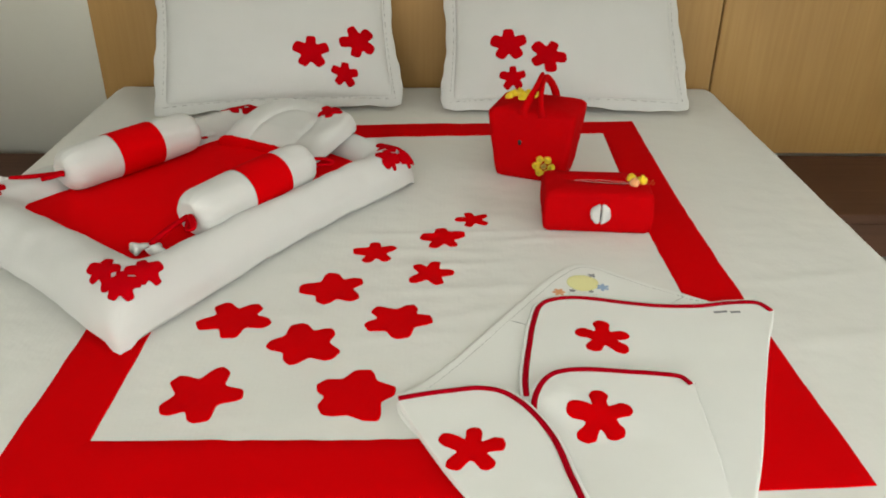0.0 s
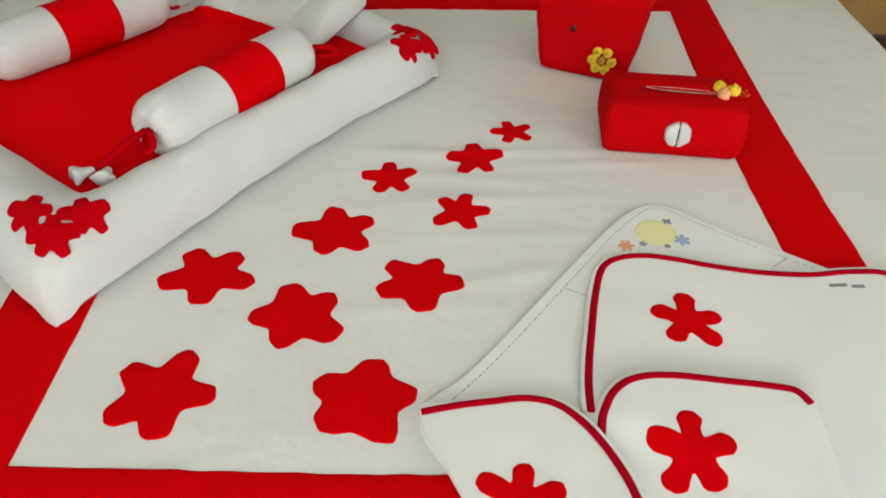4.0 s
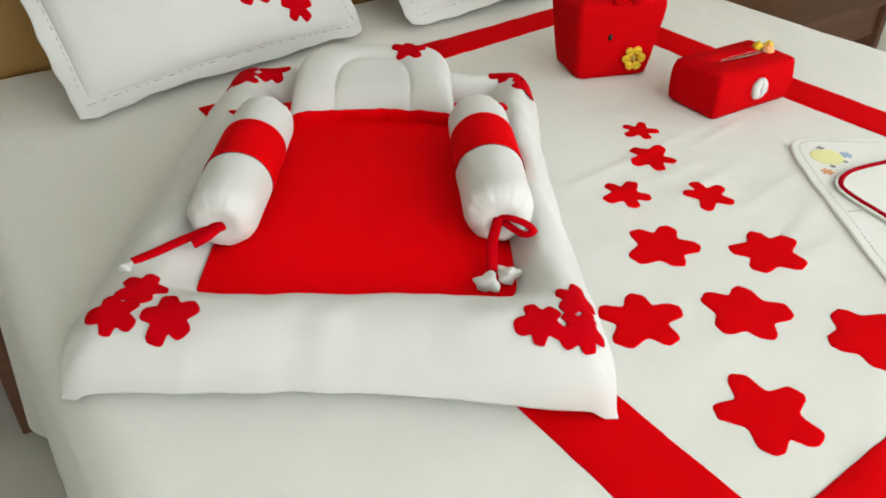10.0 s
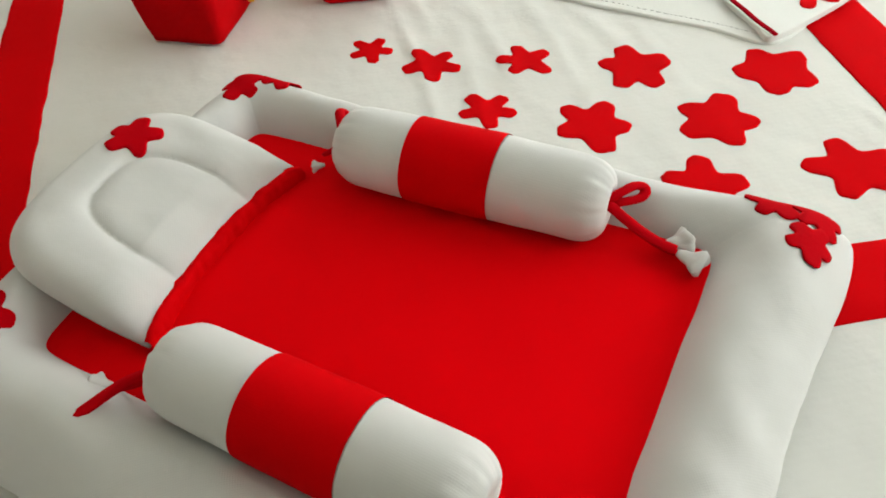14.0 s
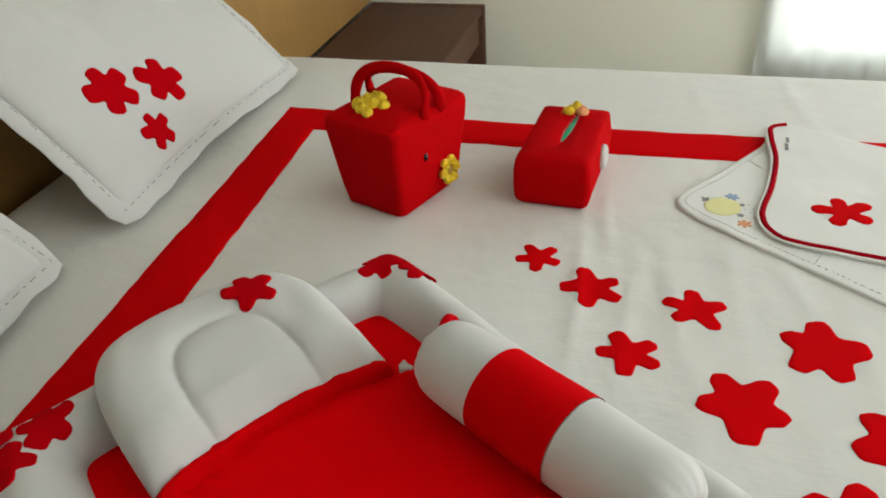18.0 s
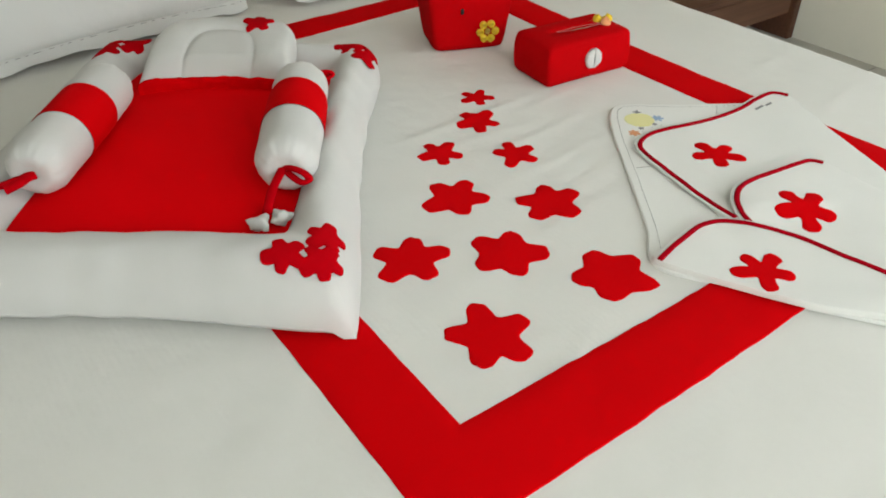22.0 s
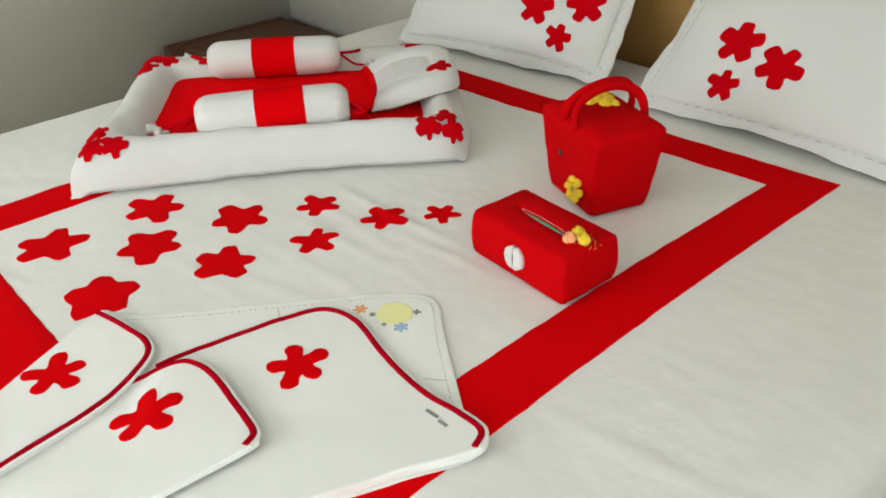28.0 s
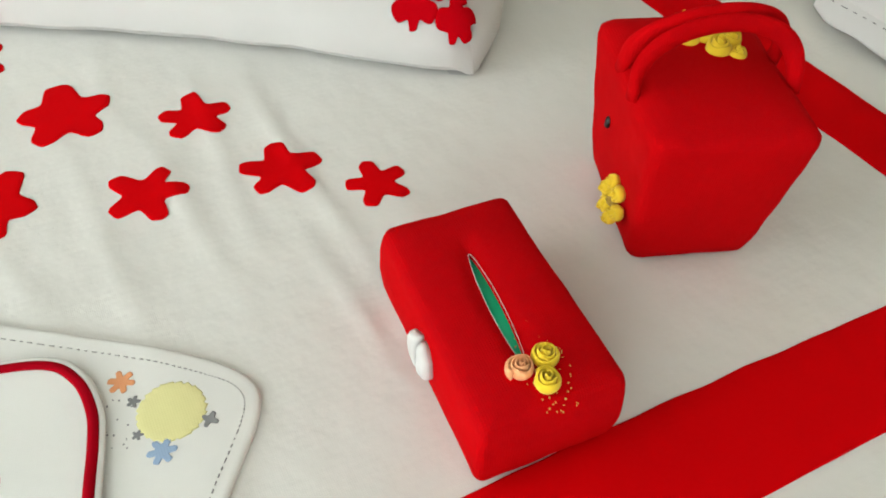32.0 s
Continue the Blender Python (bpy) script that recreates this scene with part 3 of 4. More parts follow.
for r in range(41):
    row = []
    for m in range(41):
        a, b = r / 40, m / 40
        p = INNER[0].lerp(INNER[1], a).lerp(INNER[3].lerp(INNER[2], a), b)
        c = (INNER[0] + INNER[1] + INNER[2] + INNER[3]) / 4
        p = c + (p - c) * 1.12
        dome = (1 - abs(2 * a - 1) ** 3) * (1 - abs(2 * b - 1) ** 3)
        row.append((p.x, p.y, BED + 0.049 + 0.014 * (1 - a) + 0.014 * dome + 0.003 * rough(p.x, p.y, 6) + 0.0012 * rough(p.x, p.y, 25, 3)))
    rows.append(row)
part("mattress_pad", lattice(rows), BRIGHT, nest, "bright red padded mattress")


def nest_at(a, b, z=0.0):
    """A point by metres along the nest from its foot and across from its right side."""
    u, v = Vector((0.570, 0.822)), Vector((-0.822, 0.570))
    p = NEST[0] + u * a + v * b
    return Vector((p.x, p.y, z))


def on_nest(a, b):
    """Lay a cut-out over the rounded rim, keeping its lengths along the surface."""
    c = nest_at(a, b)

    def lay(x, y, lift):
        far = math.hypot(x, y)
        p = Vector((c.x, c.y))
        if far > 1e-6:
            d = Vector((x, y)) / far
            z0 = nest_z(p.x, p.y)
            for _ in range(10):
                q = p + d * far / 10
                rise = (nest_z(q.x, q.y) - z0) / (far / 10)
                p = p + d * (far / 10) / math.sqrt(1 + min(rise * rise, 60.0))
                z0 = nest_z(p.x, p.y)
        e = 0.003
        n = Vector((nest_z(p.x - e, p.y) - nest_z(p.x + e, p.y), nest_z(p.x, p.y - e) - nest_z(p.x, p.y + e), 2 * e)).normalized()
        return Vector((p.x, p.y, nest_z(p.x, p.y))) + n * (lift + 0.0008)
    return lay


for a, b, size, turn in ((.059, .092, .030, 10), (.102, .043, .031, 50), (.055, .044, .032, 30), (.771, .063, .031, 0), (.731, .031, .031, 40), (.784, .024, .029, 20),
                         (.752, .545, .034, 15), (.782, .491, .032, 50), (.796, .550, .031, 30), (.089, .570, .031, 5), (.132, .549, .030, 40), (.084, .508, .035, 65)):
    part("flower", blossom(turn, size, five(0, (1, 0.93, 1.08, 0.95, 1.04)), on_nest(a, b), waist=0.57, thick=0.0011, style="round"), DEEP, nest, "dark red appliqué flower")


# ---- baby pillow ----
bp = thing("baby_pillow", "white horseshoe baby pillow with a padded hollow, on the baby nest", "baby pillow")


def head_z(a, b):
    """Local height of the little pillow: a stuffed horseshoe tube round a softly puffed panel; a 0..1 front to back, b -1..1 across."""
    rim = min(1.0, (abs(b) ** 4.8 + max(a, 0.0) ** 4.8) ** (1 / 4.8))
    arch = (abs(b / (0.455 + 0.075 * a)) ** 3.0 + (max(a, 0.0) / 0.69) ** 3.0) ** (1 / 3.0)
    front = min(1.0, (max(a, 0.0) + 0.02) / 0.24) ** 0.5
    if arch >= 1:
        f = (1 - rim) / ((1 - rim) + (arch - 1) * 0.50 + 1e-6)
        h = max(0.0, 1 - abs(2 * f - 1) ** 2.6) ** 0.5
        if f > 0.5:
            h = 0.73 + 0.27 * h
    else:
        h = 0.73 + 0.22 * (1 - arch ** 9)
    return 0.038 * h * front * (1 + 0.06 * rough(a, b, 4.0, 3))


def head_at(a, b, lift=0.0):
    p = nest_at(0.641 + a * 0.190 - 0.020 * (1 - a) * b * b, 0.304 - b * 0.141)
    rest = BED + 0.071 + 0.027 * ease(a / 0.8)
    return Vector((p.x, p.y, rest + head_z(a, b) + lift))


rows = []
for k in range(91):
    r = math.sin(0.5 * math.pi * k / 90) if k else 0.001
    ab = []
    for m in range(97):
        q = math.pi * m / 96
        c, h = math.cos(q), math.sin(q)
        ab.append((r * max(h, 0.0) ** (1 / 2.4), r * math.copysign(abs(c) ** (1 / 2.4), c)))
    thick = 0.002 + 0.014 * (1 - r ** 6)
    top = [head_at(a, b) for a, b in ab]
    rows.append(top + [Vector((p.x, p.y, p.z - thick - head_z(a, b))) for p, (a, b) in zip(top, ab)][::-1])
part("cushion", lattice(rows, closed_u=True), WHITE, bp)
ruffle = []
for out, down in ((-0.004, 0.001), (0.001, 0.003), (0.004, 0.001), (0.0065, -0.003), (0.0065, -0.008), (0.006, -0.014), (0.007, -0.028)):
    row = []
    for k in range(121):
        b = 0.99 * (2 * k / 120 - 1)
        crumple = 1 + 0.35 * rough(b, 0.0, 7.0, 2) + 0.25 * rough(b, out * 40, 19.0, 5)
        row.append(head_at(0.0, b, down + 0.004 * max(0.0, rough(b, down * 60, 9.0, 8))) - Vector((0.570, 0.822, 0)) * out * crumple)
    ruffle.append(row)
part("red_trim", lattice(ruffle), RED, bp, "crumpled red trim along the front edge")
part("flower", blossom(15, 1.0, five(0, (.033, .030, .034, .030, .033)), lambda x, y, lift: head_at(0.755 + y / 0.190, 0.44 + x / 0.14, lift + 0.001), waist=0.58, thick=0.002, style="round"), DEEP, bp, "dark red appliqué flower")


# ---- bolsters ----
def bolster(near, far, radius, seam0, seam1, label):
    """A drawstring bolster lying from its tied near end to its far end."""
    ob = thing("bolster", label, "bolster", "bolsters in the baby nest")
    n, f = Vector(near), Vector(far)
    length = (f - n).length
    d = (f - n).normalized()
    ob.matrix_world = Matrix.Translation(n) @ d.to_track_quat("X", "Z").to_matrix().to_4x4()

    def radius_at(s):
        q = min(s, 1 - s)
        r = radius * (1 + 0.05 * math.sin(math.pi * s))
        if q > 0.13:
            return r
        return r * math.sqrt(max(0.0, 1 - ((0.13 - q) / 0.13) ** 2.5)) * 0.96 + radius * 0.04

    def rows_between(s0, s1, k, grow=0.0):
        out = []
        for i in range(k + 1):
            s = s0 + (s1 - s0) * i / k
            r = radius_at(s) + grow
            pinch = max(0.0, 1 - min(s, 1 - s) / 0.16) ** 1.5
            dip = 0.013 * max(0.0, 1 - r / (0.62 * radius)) * (1 if s < 0.5 else -1)
            out.append([(s * length + dip, math.cos(a) * r * (1 + pinch * (0.022 * math.sin(a * 13) + 0.03 * math.sin(a * 7 + 1) + 0.016 * math.sin(a * 22 + 2)) + 0.02 * noise.noise(Vector((s * 6, math.cos(a), math.sin(a))))),
                         math.sin(a) * r * 0.97 * (1 + pinch * (0.022 * math.sin(a * 13) + 0.03 * math.sin(a * 7 + 1) + 0.016 * math.sin(a * 22 + 2)) + 0.02 * noise.noise(Vector((s * 6, math.cos(a), math.sin(a))))))
                        for a in [2 * math.pi * m / 96 for m in range(96)]])
        return out
    part("end_section", lattice(rows_between(0.0, seam0 + 0.005, 44), closed_u=True, caps=True), WHITE, ob)
    part("middle_band", lattice(rows_between(seam0, seam1, 12, 0.0012), closed_u=True), RED, ob, "red middle band")
    part("end_section", lattice(rows_between(seam1 - 0.005, 1.0, 44), closed_u=True, caps=True), WHITE, ob)
    return ob


def tie(ob, pts, r=0.0062):
    """A narrow red ribbon along nest points (along, across, height)."""
    line = [ob.matrix_world.inverted() @ q for q in smooth_line([nest_at(a, b, z) for a, b, z in pts], 28)]
    return part("tie", tube(line, r, 8, 0.55), DEEP, ob, "narrow red tie")


def tip(ob, a, b, z, size, turn):
    """A little crumpled white tie end."""
    c = ob.matrix_world.inverted() @ nest_at(a, b, z)
    rows = []
    for i in range(11):
        s = i / 10
        r = size * (0.30 + 0.75 * ease(s * 1.15) + 0.10 * math.sin(s * 9)) * (1 if s < 0.95 else 0.86)
        row = []
        for m in range(24):
            q = 2 * math.pi * m / 24
            w = 1 + s * (0.16 * math.sin(q * 4 + turn) + 0.10 * math.sin(q * 7 + size * 900))
            v = Vector((s * size * 2.1 + 0.12 * size * math.sin(q * 3 + turn) * s, math.cos(q) * r * w, math.sin(q) * r * w * 0.7))
            v.rotate(Euler((0, 0, radians(turn))))
            row.append(c + v)
        rows.append(row)
    return part("tie_end", lattice(rows, closed_u=True, caps=True), WHITE, ob, "crumpled white tie end")


right_roll = bolster(nest_at(0.250, 0.118, 0.606), nest_at(0.580, 0.132, 0.606), 0.0465, 0.392, 0.700, "white bolster with a red middle band, tied with a red bow")
left_roll = bolster(nest_at(0.238, 0.482, 0.609), nest_at(0.573, 0.467, 0.608), 0.0455, 0.348, 0.656, "white bolster with a red middle band and trailing red tie")
bpy.context.view_layer.update()
tie(right_roll, ((.262, .119, .609), (.250, .104, .613), (.241, .088, .611), (.231, .080, .606), (.231, .093, .602), (.254, .115, .605)))
tie(right_roll, ((.258, .122, .608), (.225, .132, .596), (.198, .135, .586), (.180, .135, .582)), 0.0072)
tie(right_roll, ((.572, .131, .606), (.588, .110, .612), (.603, .088, .610), (.598, .084, .603), (.580, .112, .600)))
tie(right_roll, ((.572, .131, .602), (.592, .140, .590), (.600, .136, .582)), 0.005)
tip(right_roll, .178, .136, .581, .0140, 160)
tip(right_roll, .193, .128, .578, .0135, 215)
tip(right_roll, .592, .152, .580, .007, 30)
tie(left_roll, ((.246, .482, .606), (.238, .503, .603), (.226, .530, .597), (.206, .556, .594), (.190, .578, .592)), 0.0078)
tie(left_roll, ((.250, .479, .606), (.243, .486, .606), (.232, .496, .602), (.222, .512, .597)), 0.0105)
tip(left_roll, .190, .578, .592, .010, 165)
tie(left_roll, ((.568, .478, .606), (.592, .498, .600), (.612, .530, .592), (.622, .552, .588)), 0.0066)
tie(left_roll, ((.568, .474, .602), (.598, .482, .575), (.622, .494, .566)), 0.005)
tip(left_roll, .622, .494, .568, .012, 20)


# ---- red bag ----
bag = thing("handbag", "red felt box bag with yellow rolled flowers and two strap handles", "bag", at=(0.1705, 1.6463, BED))
bag.rotation_euler = (0, 0, radians(-21))


def soft_ring(hx, hy, r, z, seed, dent=0.0012, per_side=9):
    """A rounded rectangle of points with the small dents of stuffed felt."""
    corners = []
    for cx, cy, a0 in ((hx - r, hy - r, 0), (-hx + r, hy - r, 90), (-hx + r, -hy + r, 180), (hx - r, -hy + r, 270)):
        corners.append([Vector((cx + r * math.cos(radians(a0 + 18 * k)), cy + r * math.sin(radians(a0 + 18 * k)), z)) for k in range(6)])
    out = []
    for k in range(4):
        out += corners[k]
        a, b = corners[k][-1], corners[(k + 1) % 4][0]
        out += [a.lerp(b, m / per_side) for m in range(1, per_side)]
    return [p + Vector((p.x, p.y, 0)).normalized() * dent * (rough(p.x + seed, p.y + p.z * 1.3, 26, seed) + 0.6 * rough(p.x, p.y - p.z, 60, seed + 4)) for p in out]


def bag_ring(z, grow):
    return soft_ring(0.080 + grow, 0.061 + grow * 0.75, 0.013, z, 3.0)


rows = [bag_ring(0.002, -0.006), bag_ring(0.006, 0.0)] + [bag_ring(0.006 + 0.146 * k / 16, 0.020 * (k / 16) ** 0.8) for k in range(1, 17)]
rows += [bag_ring(0.160, 0.019), bag_ring(0.166, 0.013), bag_ring(0.171, 0.0), bag_ring(0.174, -0.02), bag_ring(0.176, -0.045)]
part("body", lattice(rows, closed_u=True, caps=True), FELT, bag)
for sx, lean, top, y0 in ((-0.019, 0.020, 0.227, 0.072), (0.026, -0.018, 0.222, 0.074)):
    arc = []
    for k in range(41):
        q = math.pi * k / 40
        arc.append(Vector((sx + lean * math.sin(q) ** 0.7 + 0.004 * math.sin(2 * q), -y0 * math.cos(q), 0.160 + (top - 0.160) * math.sin(q) ** 0.62)))
    part("handle", tube(arc, 0.0060, 12, 1.55), FELT, bag, "padded red strap handle")


def rose(r, seed=0):
    """A rolled felt rose: a spiral strip that flares toward its rim."""
    rows = []
    turns, n = 3.2, 64
    for i in range(n + 1):
        s = i / n
        th = s * turns * 2 * math.pi + seed
        rad = r * (0.10 + 0.82 * s)
        lip = 0.10 * r * math.sin(th * 2.3 + seed)
        h = r * (1.45 - 0.62 * s)
        c, q = math.cos(th), math.sin(th)
        row = [(c * rad * k, q * rad * k, z) for k, z in ((0.55, 0.0), (0.74, h * 0.5), (0.78, h * 0.88), (0.84, h + lip), (0.94, h * 0.95 + lip), (1.06, h * 0.66), (1.06, h * 0.34), (0.86, 0.0))]
        rows.append(row)
    return lattice(rows, closed_u=True, caps=True)


def set_rose(parent, name, m, r, mat, seed, label=""):
    bm = rose(r, seed)
    bmesh.ops.transform(bm, matrix=m, verts=bm.verts)
    return part(name, bm, mat, parent, label)


for k, (dx, dy, r, mat) in enumerate(((0, 0, .014, YELLOW), (.022, .004, .014, YELLOW), (-.021, .005, .013, YELLOW), (.010, .020, .013, YELLOW), (-.012, .021, .013, YELLOW), (.004, -.019, .012, YELLOW), (.030, .020, .010, YELLOW), (-.028, -.012, .011, YELLOW))):
    set_rose(bag, "rose", pose(-0.042 + dx, 0.012 + dy, 0.171, 0, 0, 0), r, mat, k * 1.3, "yellow rolled felt rose")
# six-petal rolled flower low on the front
face = pose(0.037, -0.0695, 0.045, 84, 0, 0)
heart = set_rose(bag, "felt_flower", face, 0.0080, GOLD, 0.4, "yellow six-petal rolled felt flower")
for k in range(6):
    set_rose(heart, "petal", face @ pose(0.0175 * math.cos(k * math.pi / 3), 0.0175 * math.sin(k * math.pi / 3), 0, 0, 0, 60 * k), 0.0102, YELLOW, k * 0.9)
button = box(-0.004, 0.004, -0.002, 0.002, -0.006, 0.006, 0.0015)
bmesh.ops.transform(button, matrix=pose(-0.022, -0.0725, 0.095, -6, 0, 0), verts=button.verts)
part("snap", button, BLACK, bag, "small dark fastening")

# ---- tissue box ----
tissue = thing("tissue_box", "red felt tissue box cover with felt roses and a white flower", "tissue box", at=(0.263, 1.380, BED))
tissue.rotation_euler = (0, 0, radians(-4.5))


def tissue_ring(z, grow):
    return soft_ring(0.108 + grow, 0.061 + grow, 0.008, z, 7.0, 0.0016)


rows = [tissue_ring(0.002, -0.006), tissue_ring(0.008, -0.001)] + [tissue_ring(0.008 + 0.07 * k / 12, 0.003 * math.sin(math.pi * k / 12)) for k in range(1, 13)]
rows += [tissue_ring(0.085, -0.002), tissue_ring(0.0885, -0.007), tissue_ring(0.0905, -0.022), tissue_ring(0.0915, -0.035)]


def slit_ring(half_l, half_w, z):
    """The lens-shaped opening, in step with the rings of the cover."""
    out = []
    for p in tissue_ring(0.09, -0.035):
        q = math.atan2(p.y / 0.026, p.x / 0.077)
        out.append((0.012 + half_l * math.cos(q), -0.006 - 0.003 * math.cos(q) + half_w * math.sin(q) * abs(math.sin(q)) ** 0.3, z))
    return out


rows += [slit_ring(0.060, 0.0062, 0.0920), slit_ring(0.058, 0.0053, 0.0905), slit_ring(0.057, 0.0051, 0.084)]
part("cover", lattice(rows, closed_u=True), FELT, tissue)
part("packet", box(-0.06, 0.09, -0.03, 0.03, 0.074, 0.0880, 0.002), GREEN, tissue, "glossy green tissue packet in the slit")
rim = smooth_line([Vector(p) + Vector((0, 0, 0.0005)) for p in slit_ring(0.0595, 0.0060, 0.0919)], 72, closed=True)
part("slit_edge", tube(rim, 0.00024, 5, closed=True), WHITE, tissue, "thin pale edging of the slit")
for k, (dx, dy, r, mat) in enumerate(((0.0, 0.011, .0125, YELLOW), (0.021, 0.002, .0125, YELLOW), (0.004, -0.011, .0125, PEACH))):
    set_rose(tissue, "rose", pose(0.069 + dx, dy - 0.004, 0.0895), r, mat, 0.5 + k * 1.7, "yellow rolled felt rose" if mat is YELLOW else "peach rolled felt rose")
beads = bmesh.new()
rnd = random.Random(5)
for k in range(55):
    q = rnd.uniform(0, 2 * math.pi)
    r = rnd.uniform(0.020, 0.034) * (1.25 if abs(math.cos(q)) > 0.8 else 0.9)
    bmesh.ops.create_icosphere(beads, subdivisions=1, radius=rnd.uniform(0.0005, 0.0009), matrix=Matrix.Translation((0.074 + r * math.cos(q), 0.001 + r * math.sin(q) * 0.75, 0.0912)))
tagged(part("gold_beads", beads, GOLD, tissue, "scattered tiny gold beads"), kind="stuff")
face = pose(0.0035, -0.0660, 0.047, 90, 0, 0)
bm = bmesh.new()
for side in (-1, 1):
    # each half: a fat half disc with a notch in its outer rim
    rim = []
    for k in range(25):
        q = radians(-84 + 168 * k / 24)
        r = 0.0212 * (1 - 0.10 * math.exp(-((k - 12 - 2 * side) / 1.6) ** 2) + 0.03 * math.sin(k * 0.9 + side))
        rim.append(Vector((side * max(r * math.cos(q), 0.0007), r * math.sin(q), 0)))
    rim += [Vector((side * 0.0006, 0.019 - 0.038 * k / 12, 0)) for k in range(1, 12)]
    c = Vector((side * 0.0085, 0, 0))
    rows = []
    for share, up in ((1.0, -0.003), (1.0, 0.0015), (0.95, 0.0036), (0.82, 0.0056), (0.55, 0.0068), (0.2, 0.0070), (0.02, 0.0070)):
        rows.append([face @ (c.lerp(p, share) + Vector((0, 0, up))) for p in rim])
    half = lattice(rows, closed_u=True, caps=True)
    tmp = bpy.data.meshes.new("tmp")
    half.to_mesh(tmp)
    half.free()
    bm.from_mesh(tmp)
    bpy.data.meshes.remove(tmp)
bmesh.ops.recalc_face_normals(bm, faces=bm.faces)
wf = part("white_flower", bm, WHITE, tissue, "white padded felt flower")
# thin dark sliver set in the slit between the two halves
bm = bmesh.new()
bmesh.ops.create_uvsphere(bm, u_segments=10, v_segments=6, radius=1.0, matrix=face @ pose(0, 0.0, 0.0030) @ Matrix.Diagonal((0.0009, 0.013, 0.0024, 1)))
part("flower_heart", bm, SLIT_DARK, wf, "dark line in the slit between the halves")

# ---- folded towel ----
towel = thing("hooded_towel", "white hooded baby towel with folded red-edged flaps, on the bedspread", "towel", at=(0, 0, 0))


def leaf(outline, height, n=120, rings=16, thick=0.0035):
    """A soft sheet inside a closed outline of (x, y) points; height(x, y) is its lift over the bedspread."""
    pts = smooth_line([(x, y, 0) for x, y in outline], n, closed=True)
    c = sum(pts, Vector()) / n
    bm = bmesh.new()
    prev = None
    for r, share in enumerate([1.0, 0.992, 0.98, 0.96] + [1 - k / rings for k in range(1, rings)]):
        ring = []
        for p in pts:
            q = c.lerp(p, share)
            drop = 0.0015 if r == 0 else 0.0
            ring.append(bm.verts.new((q.x, q.y, sheet_z(q.x, q.y) + height(q.x, q.y) - drop)))
        if prev is None:
            low = [bm.verts.new((v.co.x, v.co.y, v.co.z - thick)) for v in ring]
            for k in range(n):
                bm.faces.new((low[k], low[(k + 1) % n], ring[(k + 1) % n], ring[k]))
        else:
            for k in range(n):
                bm.faces.new((prev[k], prev[(k + 1) % n], ring[(k + 1) % n], ring[k]))
        prev = ring
    top = bm.verts.new((c.x, c.y, sheet_z(c.x, c.y) + height(c.x, c.y)))
    for k in range(n):
        bm.faces.new((prev[k], prev[(k + 1) % n], top))
    return bm


def ripple(x, y, seed):
    return 0.0022 * rough(x, y, 11, seed) + 0.0008 * rough(x, y, 30, seed)


def base_h(x, y):
    return 0.0055 + 0.5 * ripple(x, y, 1)


def upper_h(x, y):
    return 0.011 + 0.012 * max(0.0, x - 0.30) / 0.19 + 0.6 * ripple(x, y, 2)


def middle_h(x, y):
    near = ease((y - 0.68) / 0.12)
    return 0.0105 + 0.017 * ease((x - 0.100 + 0.050 * near) / (0.13 - 0.075 * near)) * (0.45 + 0.55 * ease((y - 0.45) / 0.16)) + 0.6 * ripple(x, y, 3) + 0.0035 * ease((0.68 - y) / 0.14) * math.sin(x * 62 + 9 * y)


def lower_h(x, y):
    return 0.0150 + 0.003 * ease((x - 0.0) / 0.06) + 0.5 * ripple(x, y, 4) + 0.0025 * ease((0.64 - y) / 0.12) * (1 + math.sin((x + y) * 55))


part("base_layer", leaf(((-0.128, 0.785), (-0.07, 0.854), (-0.008, 0.938), (0.053, 1.022), (0.114, 1.106), (0.160, 1.160), (0.198, 1.186), (0.232, 1.178), (0.285, 1.138), (0.355, 1.090), (0.420, 1.046), (0.487, 1.008),
                         (0.452, 0.905), (0.404, 0.789), (0.355, 0.668), (0.300, 0.556), (0.262, 0.496), (0.20, 0.457), (0.13, 0.445), (0.073, 0.459), (-0.02, 0.58), (-0.08, 0.69)), base_h), TOWEL, towel)
hood = [(-0.108, 0.79), (-0.055, 0.85), (0.007, 0.933), (0.067, 1.016), (0.127, 1.098), (0.170, 1.149), (0.199, 1.172), (0.227, 1.166), (0.279, 1.126), (0.348, 1.078), (0.412, 1.035)]
tagged(part("stitching", dashes([Vector((p.x, p.y, sheet_z(p.x, p.y) + base_h(p.x, p.y) + 0.0003)) for p in smooth_line([(x, y, 0) for x, y in hood], 460)], 0.0006, 4), SEAM, towel, "broken grey line of stitching"), kind="stuff")

for word, p, q in (("hood_seam", (0.056, 0.993), (0.079, 0.982)), ("hood_seam", (0.338, 1.048), (0.363, 1.066))):
    seq = [Vector((p[0] + (q[0] - p[0]) * k / 5, p[1] + (q[1] - p[1]) * k / 5, 0)) for k in range(6)]
    part(word, tube([Vector((v.x, v.y, sheet_z(v.x, v.y) + base_h(v.x, v.y) + 0.0002)) for v in seq], 0.0006, 4), SEAM, towel, "short grey hood seam")

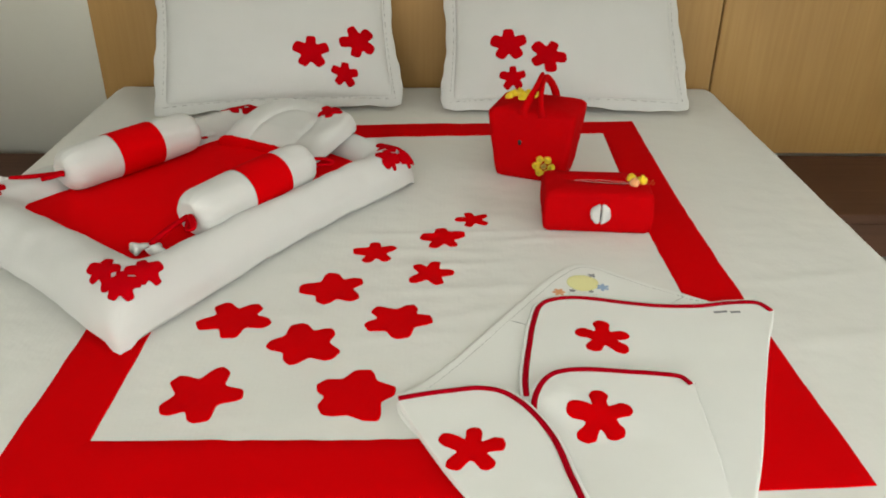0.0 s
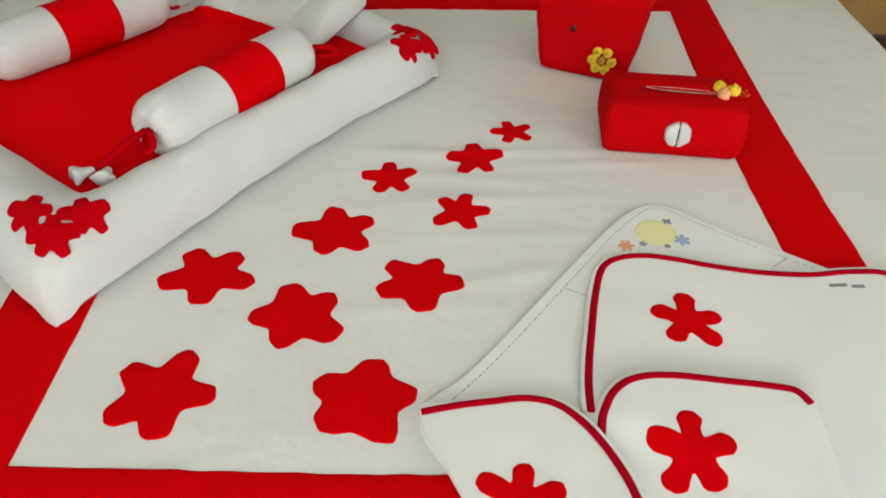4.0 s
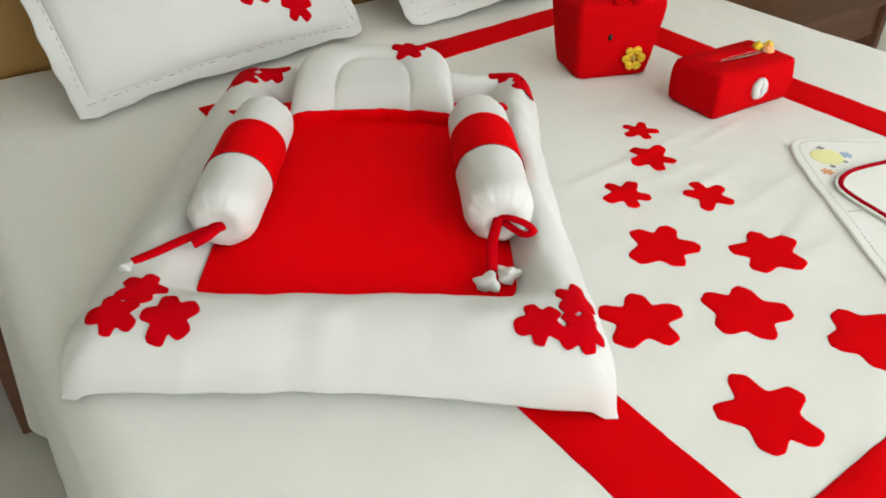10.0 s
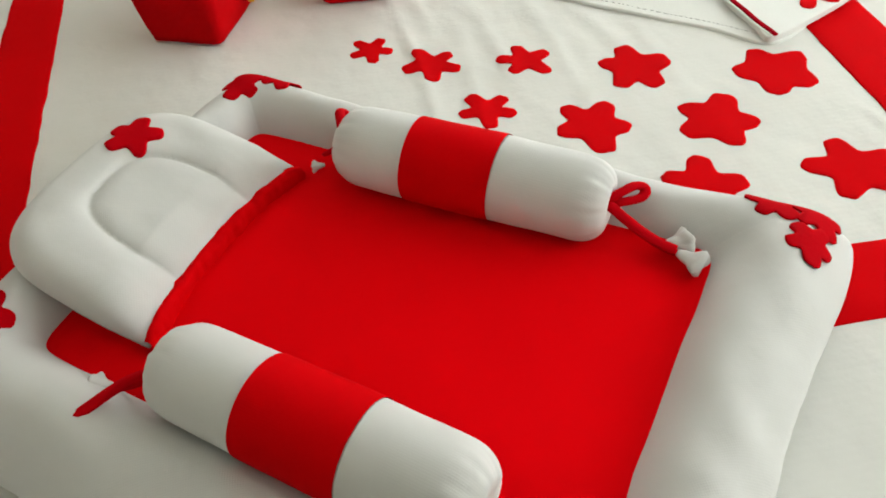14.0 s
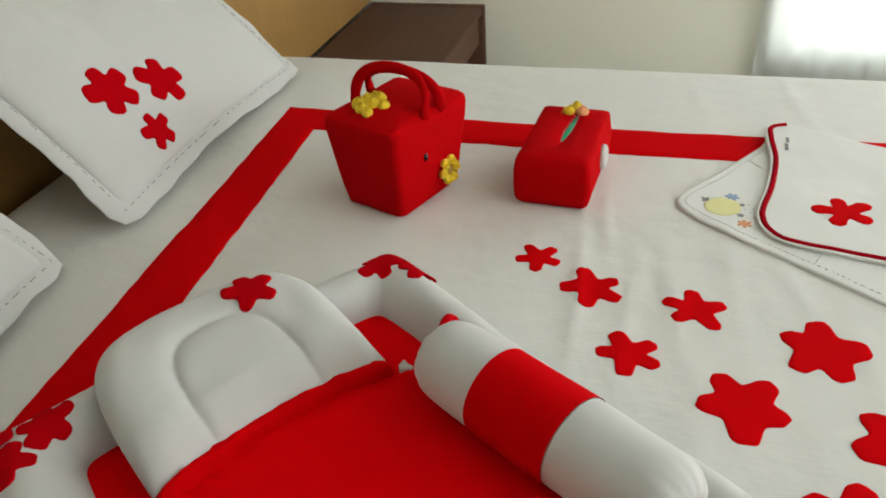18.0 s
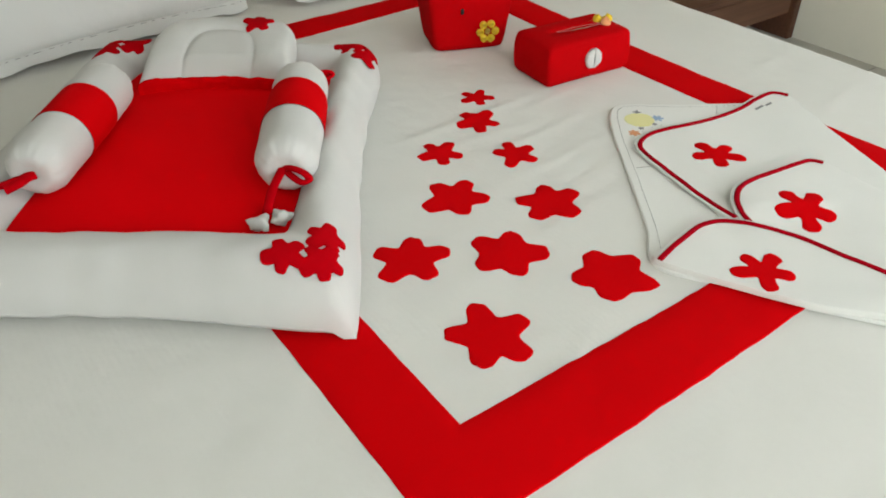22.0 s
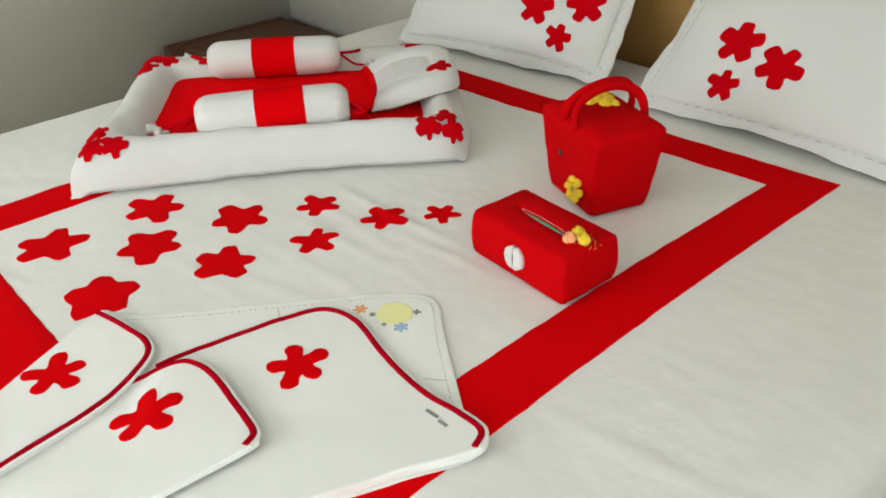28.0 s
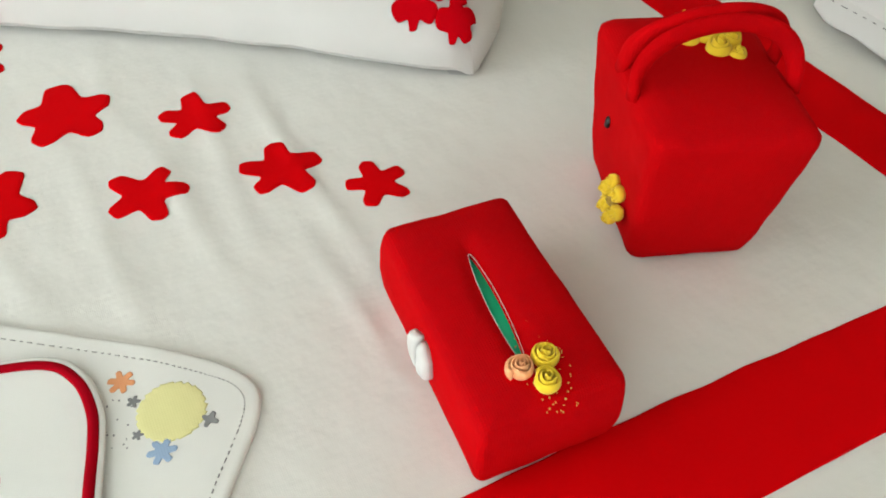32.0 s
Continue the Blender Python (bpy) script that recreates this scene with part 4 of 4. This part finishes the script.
# piped edge of each flap, then the rest of its outline
EDGES = (
    ("upper", upper_h, ((0.058, 0.79), (0.060, 0.825), (0.067, 0.870), (0.077, 0.920), (0.088, 0.972), (0.106, 1.030), (0.133, 1.052), (0.168, 1.058), (0.202, 1.053), (0.266, 1.037), (0.361, 1.024), (0.430, 1.027), (0.474, 1.024), (0.489, 0.998)),
     ((0.450, 0.903), (0.402, 0.789), (0.353, 0.668), (0.298, 0.557), (0.258, 0.500), (0.17, 0.48), (0.10, 0.60))),
    ("middle", middle_h, ((0.063, 0.745), (0.066, 0.768), (0.072, 0.790), (0.088, 0.814), (0.120, 0.830), (0.160, 0.832), (0.210, 0.826), (0.252, 0.821), (0.283, 0.815), (0.294, 0.796)),
     ((0.293, 0.71), (0.287, 0.63), (0.276, 0.555), (0.250, 0.494), (0.195, 0.459), (0.13, 0.449), (0.10, 0.52), (0.085, 0.62))),
    ("lower", lower_h, ((-0.125, 0.782), (-0.085, 0.792), (-0.050, 0.798), (-0.008, 0.804), (0.025, 0.794), (0.053, 0.762), (0.076, 0.718), (0.088, 0.676), (0.095, 0.630), (0.103, 0.585), (0.112, 0.53), (0.108, 0.49)),
     ((0.073, 0.459), (0.02, 0.53), (-0.03, 0.59), (-0.085, 0.69))),
)
FLAPS = []
for word, h, edge, rest in EDGES:
    line = smooth_line([(x, y, 0) for x, y in edge], 110)
    c = Vector((sum(p[0] for p in edge + rest) / len(edge + rest), sum(p[1] for p in edge + rest) / len(edge + rest), 0))

    def aside(away):
        """The piped line moved outward from the flap."""
        out = []
        for i, p in enumerate(line):
            d = line[min(i + 1, 109)] - line[max(i - 1, 0)]
            nrm = Vector((-d.y, d.x, 0)).normalized()
            out.append(p + nrm * (away if nrm.dot(c - p) < 0 else -away))
        return out
    flap = part("flap", leaf([(p.x, p.y) for p in aside(0.0065)[::9]] + list(rest), h, 180, thick=0.012 if word == "upper" else 0.008), TOWEL, towel, word + " folded flap with crimson edging")
    FLAPS.append(flap)
    for name, away, r, mat, lift in (("edging", 0.0, 0.0046, PIPING, 0.0010), ("hem", 0.0062, 0.0034, TOWEL, -0.0006)):
        seq = [Vector((q.x, q.y, sheet_z(q.x, q.y) + h(q.x, q.y) + lift)) for q in aside(away)]
        part(name, tube(seq, r, 8, 0.55), mat, flap, "crimson bias edging" if mat is PIPING else "")


def on_towel(cx, cy, h):
    return lambda x, y, lift: (cx + x, cy + y, sheet_z(cx + x, cy + y) + h(cx + x, cy + y) + lift)


for flap, h, cx, cy, petals in ((FLAPS[0], upper_h, 0.197, 0.936, ((85, .049), (11, .043), (-53, .049), (-128, .044), (157, .046))),
                                (FLAPS[1], middle_h, 0.153, 0.734, ((87, .048), (13, .046), (-66, .047), (-129, .049), (153, .049))),
                                (FLAPS[2], lower_h, -0.025, 0.679, ((82, .042), (16, .046), (-60, .044), (-131, .048), (151, .048)))):
    part("flower", blossom(0, 1.0, petals, on_towel(cx, cy, h), waist=0.42, style="paddle"), RED, flap, "bright red appliqué flower")


def print_patch(name, cx, cy, r, mat, label, petals=0, turn=0):
    """A flat printed motif on the towel: a disc, or a small blossom."""
    shape = [(360 * k / 24, r) for k in range(24)] if not petals else [(turn + 360 * k / petals, r) for k in range(petals)]
    part(name, blossom(0, 1.0, shape, on_towel(cx, cy, base_h), thick=0.0006, waist=0.45 if petals else 0.99, steps=72), mat, towel, label)


print_patch("printed_disc", 0.195, 1.116, 0.029, PRINT_Y, "pale yellow printed disc")
print_patch("printed_flower", 0.148, 1.085, 0.012, PRINT_O, "orange printed flower", 6)
print_patch("printed_flower", 0.228, 1.100, 0.012, PRINT_B, "blue printed flower", 6, 20)
print_patch("printed_flower", 0.216, 1.142, 0.008, PRINT_G, "grey printed bow shape", 4, 45)
print_patch("printed_flower", 0.172, 1.090, 0.006, PRINT_G, "small grey printed flower", 5)
print_patch("printed_flower", 0.205, 1.086, 0.005, PRINT_G, "small grey printed flower", 5)
rnd = random.Random(3)
bm = bmesh.new()
for k in range(26):
    x, y = rnd.uniform(0.150, 0.215), rnd.uniform(1.062, 1.094)
    bmesh.ops.create_icosphere(bm, subdivisions=1, radius=0.0009, matrix=Matrix.Translation((x, y, sheet_z(x, y) + base_h(x, y))) @ Matrix.Diagonal((rnd.uniform(0.6, 1.6), rnd.uniform(0.6, 1.6), 0.5, 1)))
tagged(part("printed_specks", bm, PRINT_G, towel, "scattered grey printed specks"), kind="stuff")
for k, (x, w) in enumerate(((0.395, 0.022), (0.422, 0.016))):
    y = 1.003 - (x - 0.395) * 0.12
    bm = box(x, x + w, y - 0.0025, y + 0.0025, 0, 0.0008, 0)
    for v in bm.verts:
        v.co.z += sheet_z(v.co.x, v.co.y) + upper_h(v.co.x, v.co.y) + 0.0002
    part("printed_bar", bm, PRINT_G, FLAPS[0], "small dark printed bar", smooth=False)

# ---- bedside shelves ----
def nightstand(x0, x1, front, label):
    ob = thing("nightstand", label, "nightstand", "nightstands", at=((x0 + x1) / 2, 2.13, 0))
    h = (x1 - x0) / 2
    part("top", box(-h + 0.036, h - 0.036, max(front + 0.006, -0.24), 0.25, 0.222, 0.25, 0.003), BROWN, ob, smooth=False)
    part("drawer_front", box(-h + 0.040, h - 0.040, max(front, -0.24) + 0.02, max(front, -0.24) + 0.038, 0.104, 0.216, 0.003), BROWN, ob, smooth=False)
    for sx in (-h, h - 0.036):
        part("side_panel", box(sx, sx + 0.036, front, 0.25, 0.0, 0.252, 0.003), BROWN, ob, smooth=False)
    part("shelf", box(-h + 0.036, h - 0.036, -0.16, 0.25, 0.085, 0.10, 0.002), BROWN, ob, smooth=False)
    return ob


nightstand(0.87, 2.065, -0.215, "low dark brown wooden bedside unit by the wall")
nightstand(-2.145, -1.076, -0.31, "low dark brown wooden bedside unit in the corner")

# floor tiles
tile_mesh = None
for i in range(8):
    for j in range(9):
        x, y = X0 + 0.003 + 0.55 * i, Y0 + 0.003 + 0.55 * j
        if x > X1 - 0.1 or y > Y1 - 0.1:
            continue
        w, h = min(0.546, X1 - x), min(0.546, Y1 - y)
        if tile_mesh is None or w < 0.545 or h < 0.545:
            t = part("tile", box(0, w, 0, h, -0.008, 0, 0.0015, 1), TILE, floor, smooth=False)
            if w > 0.545 and h > 0.545:
                tile_mesh = t.data
        else:
            t = new("tile", tile_mesh)
            t.parent = floor
        t.location = (x, y, 0)
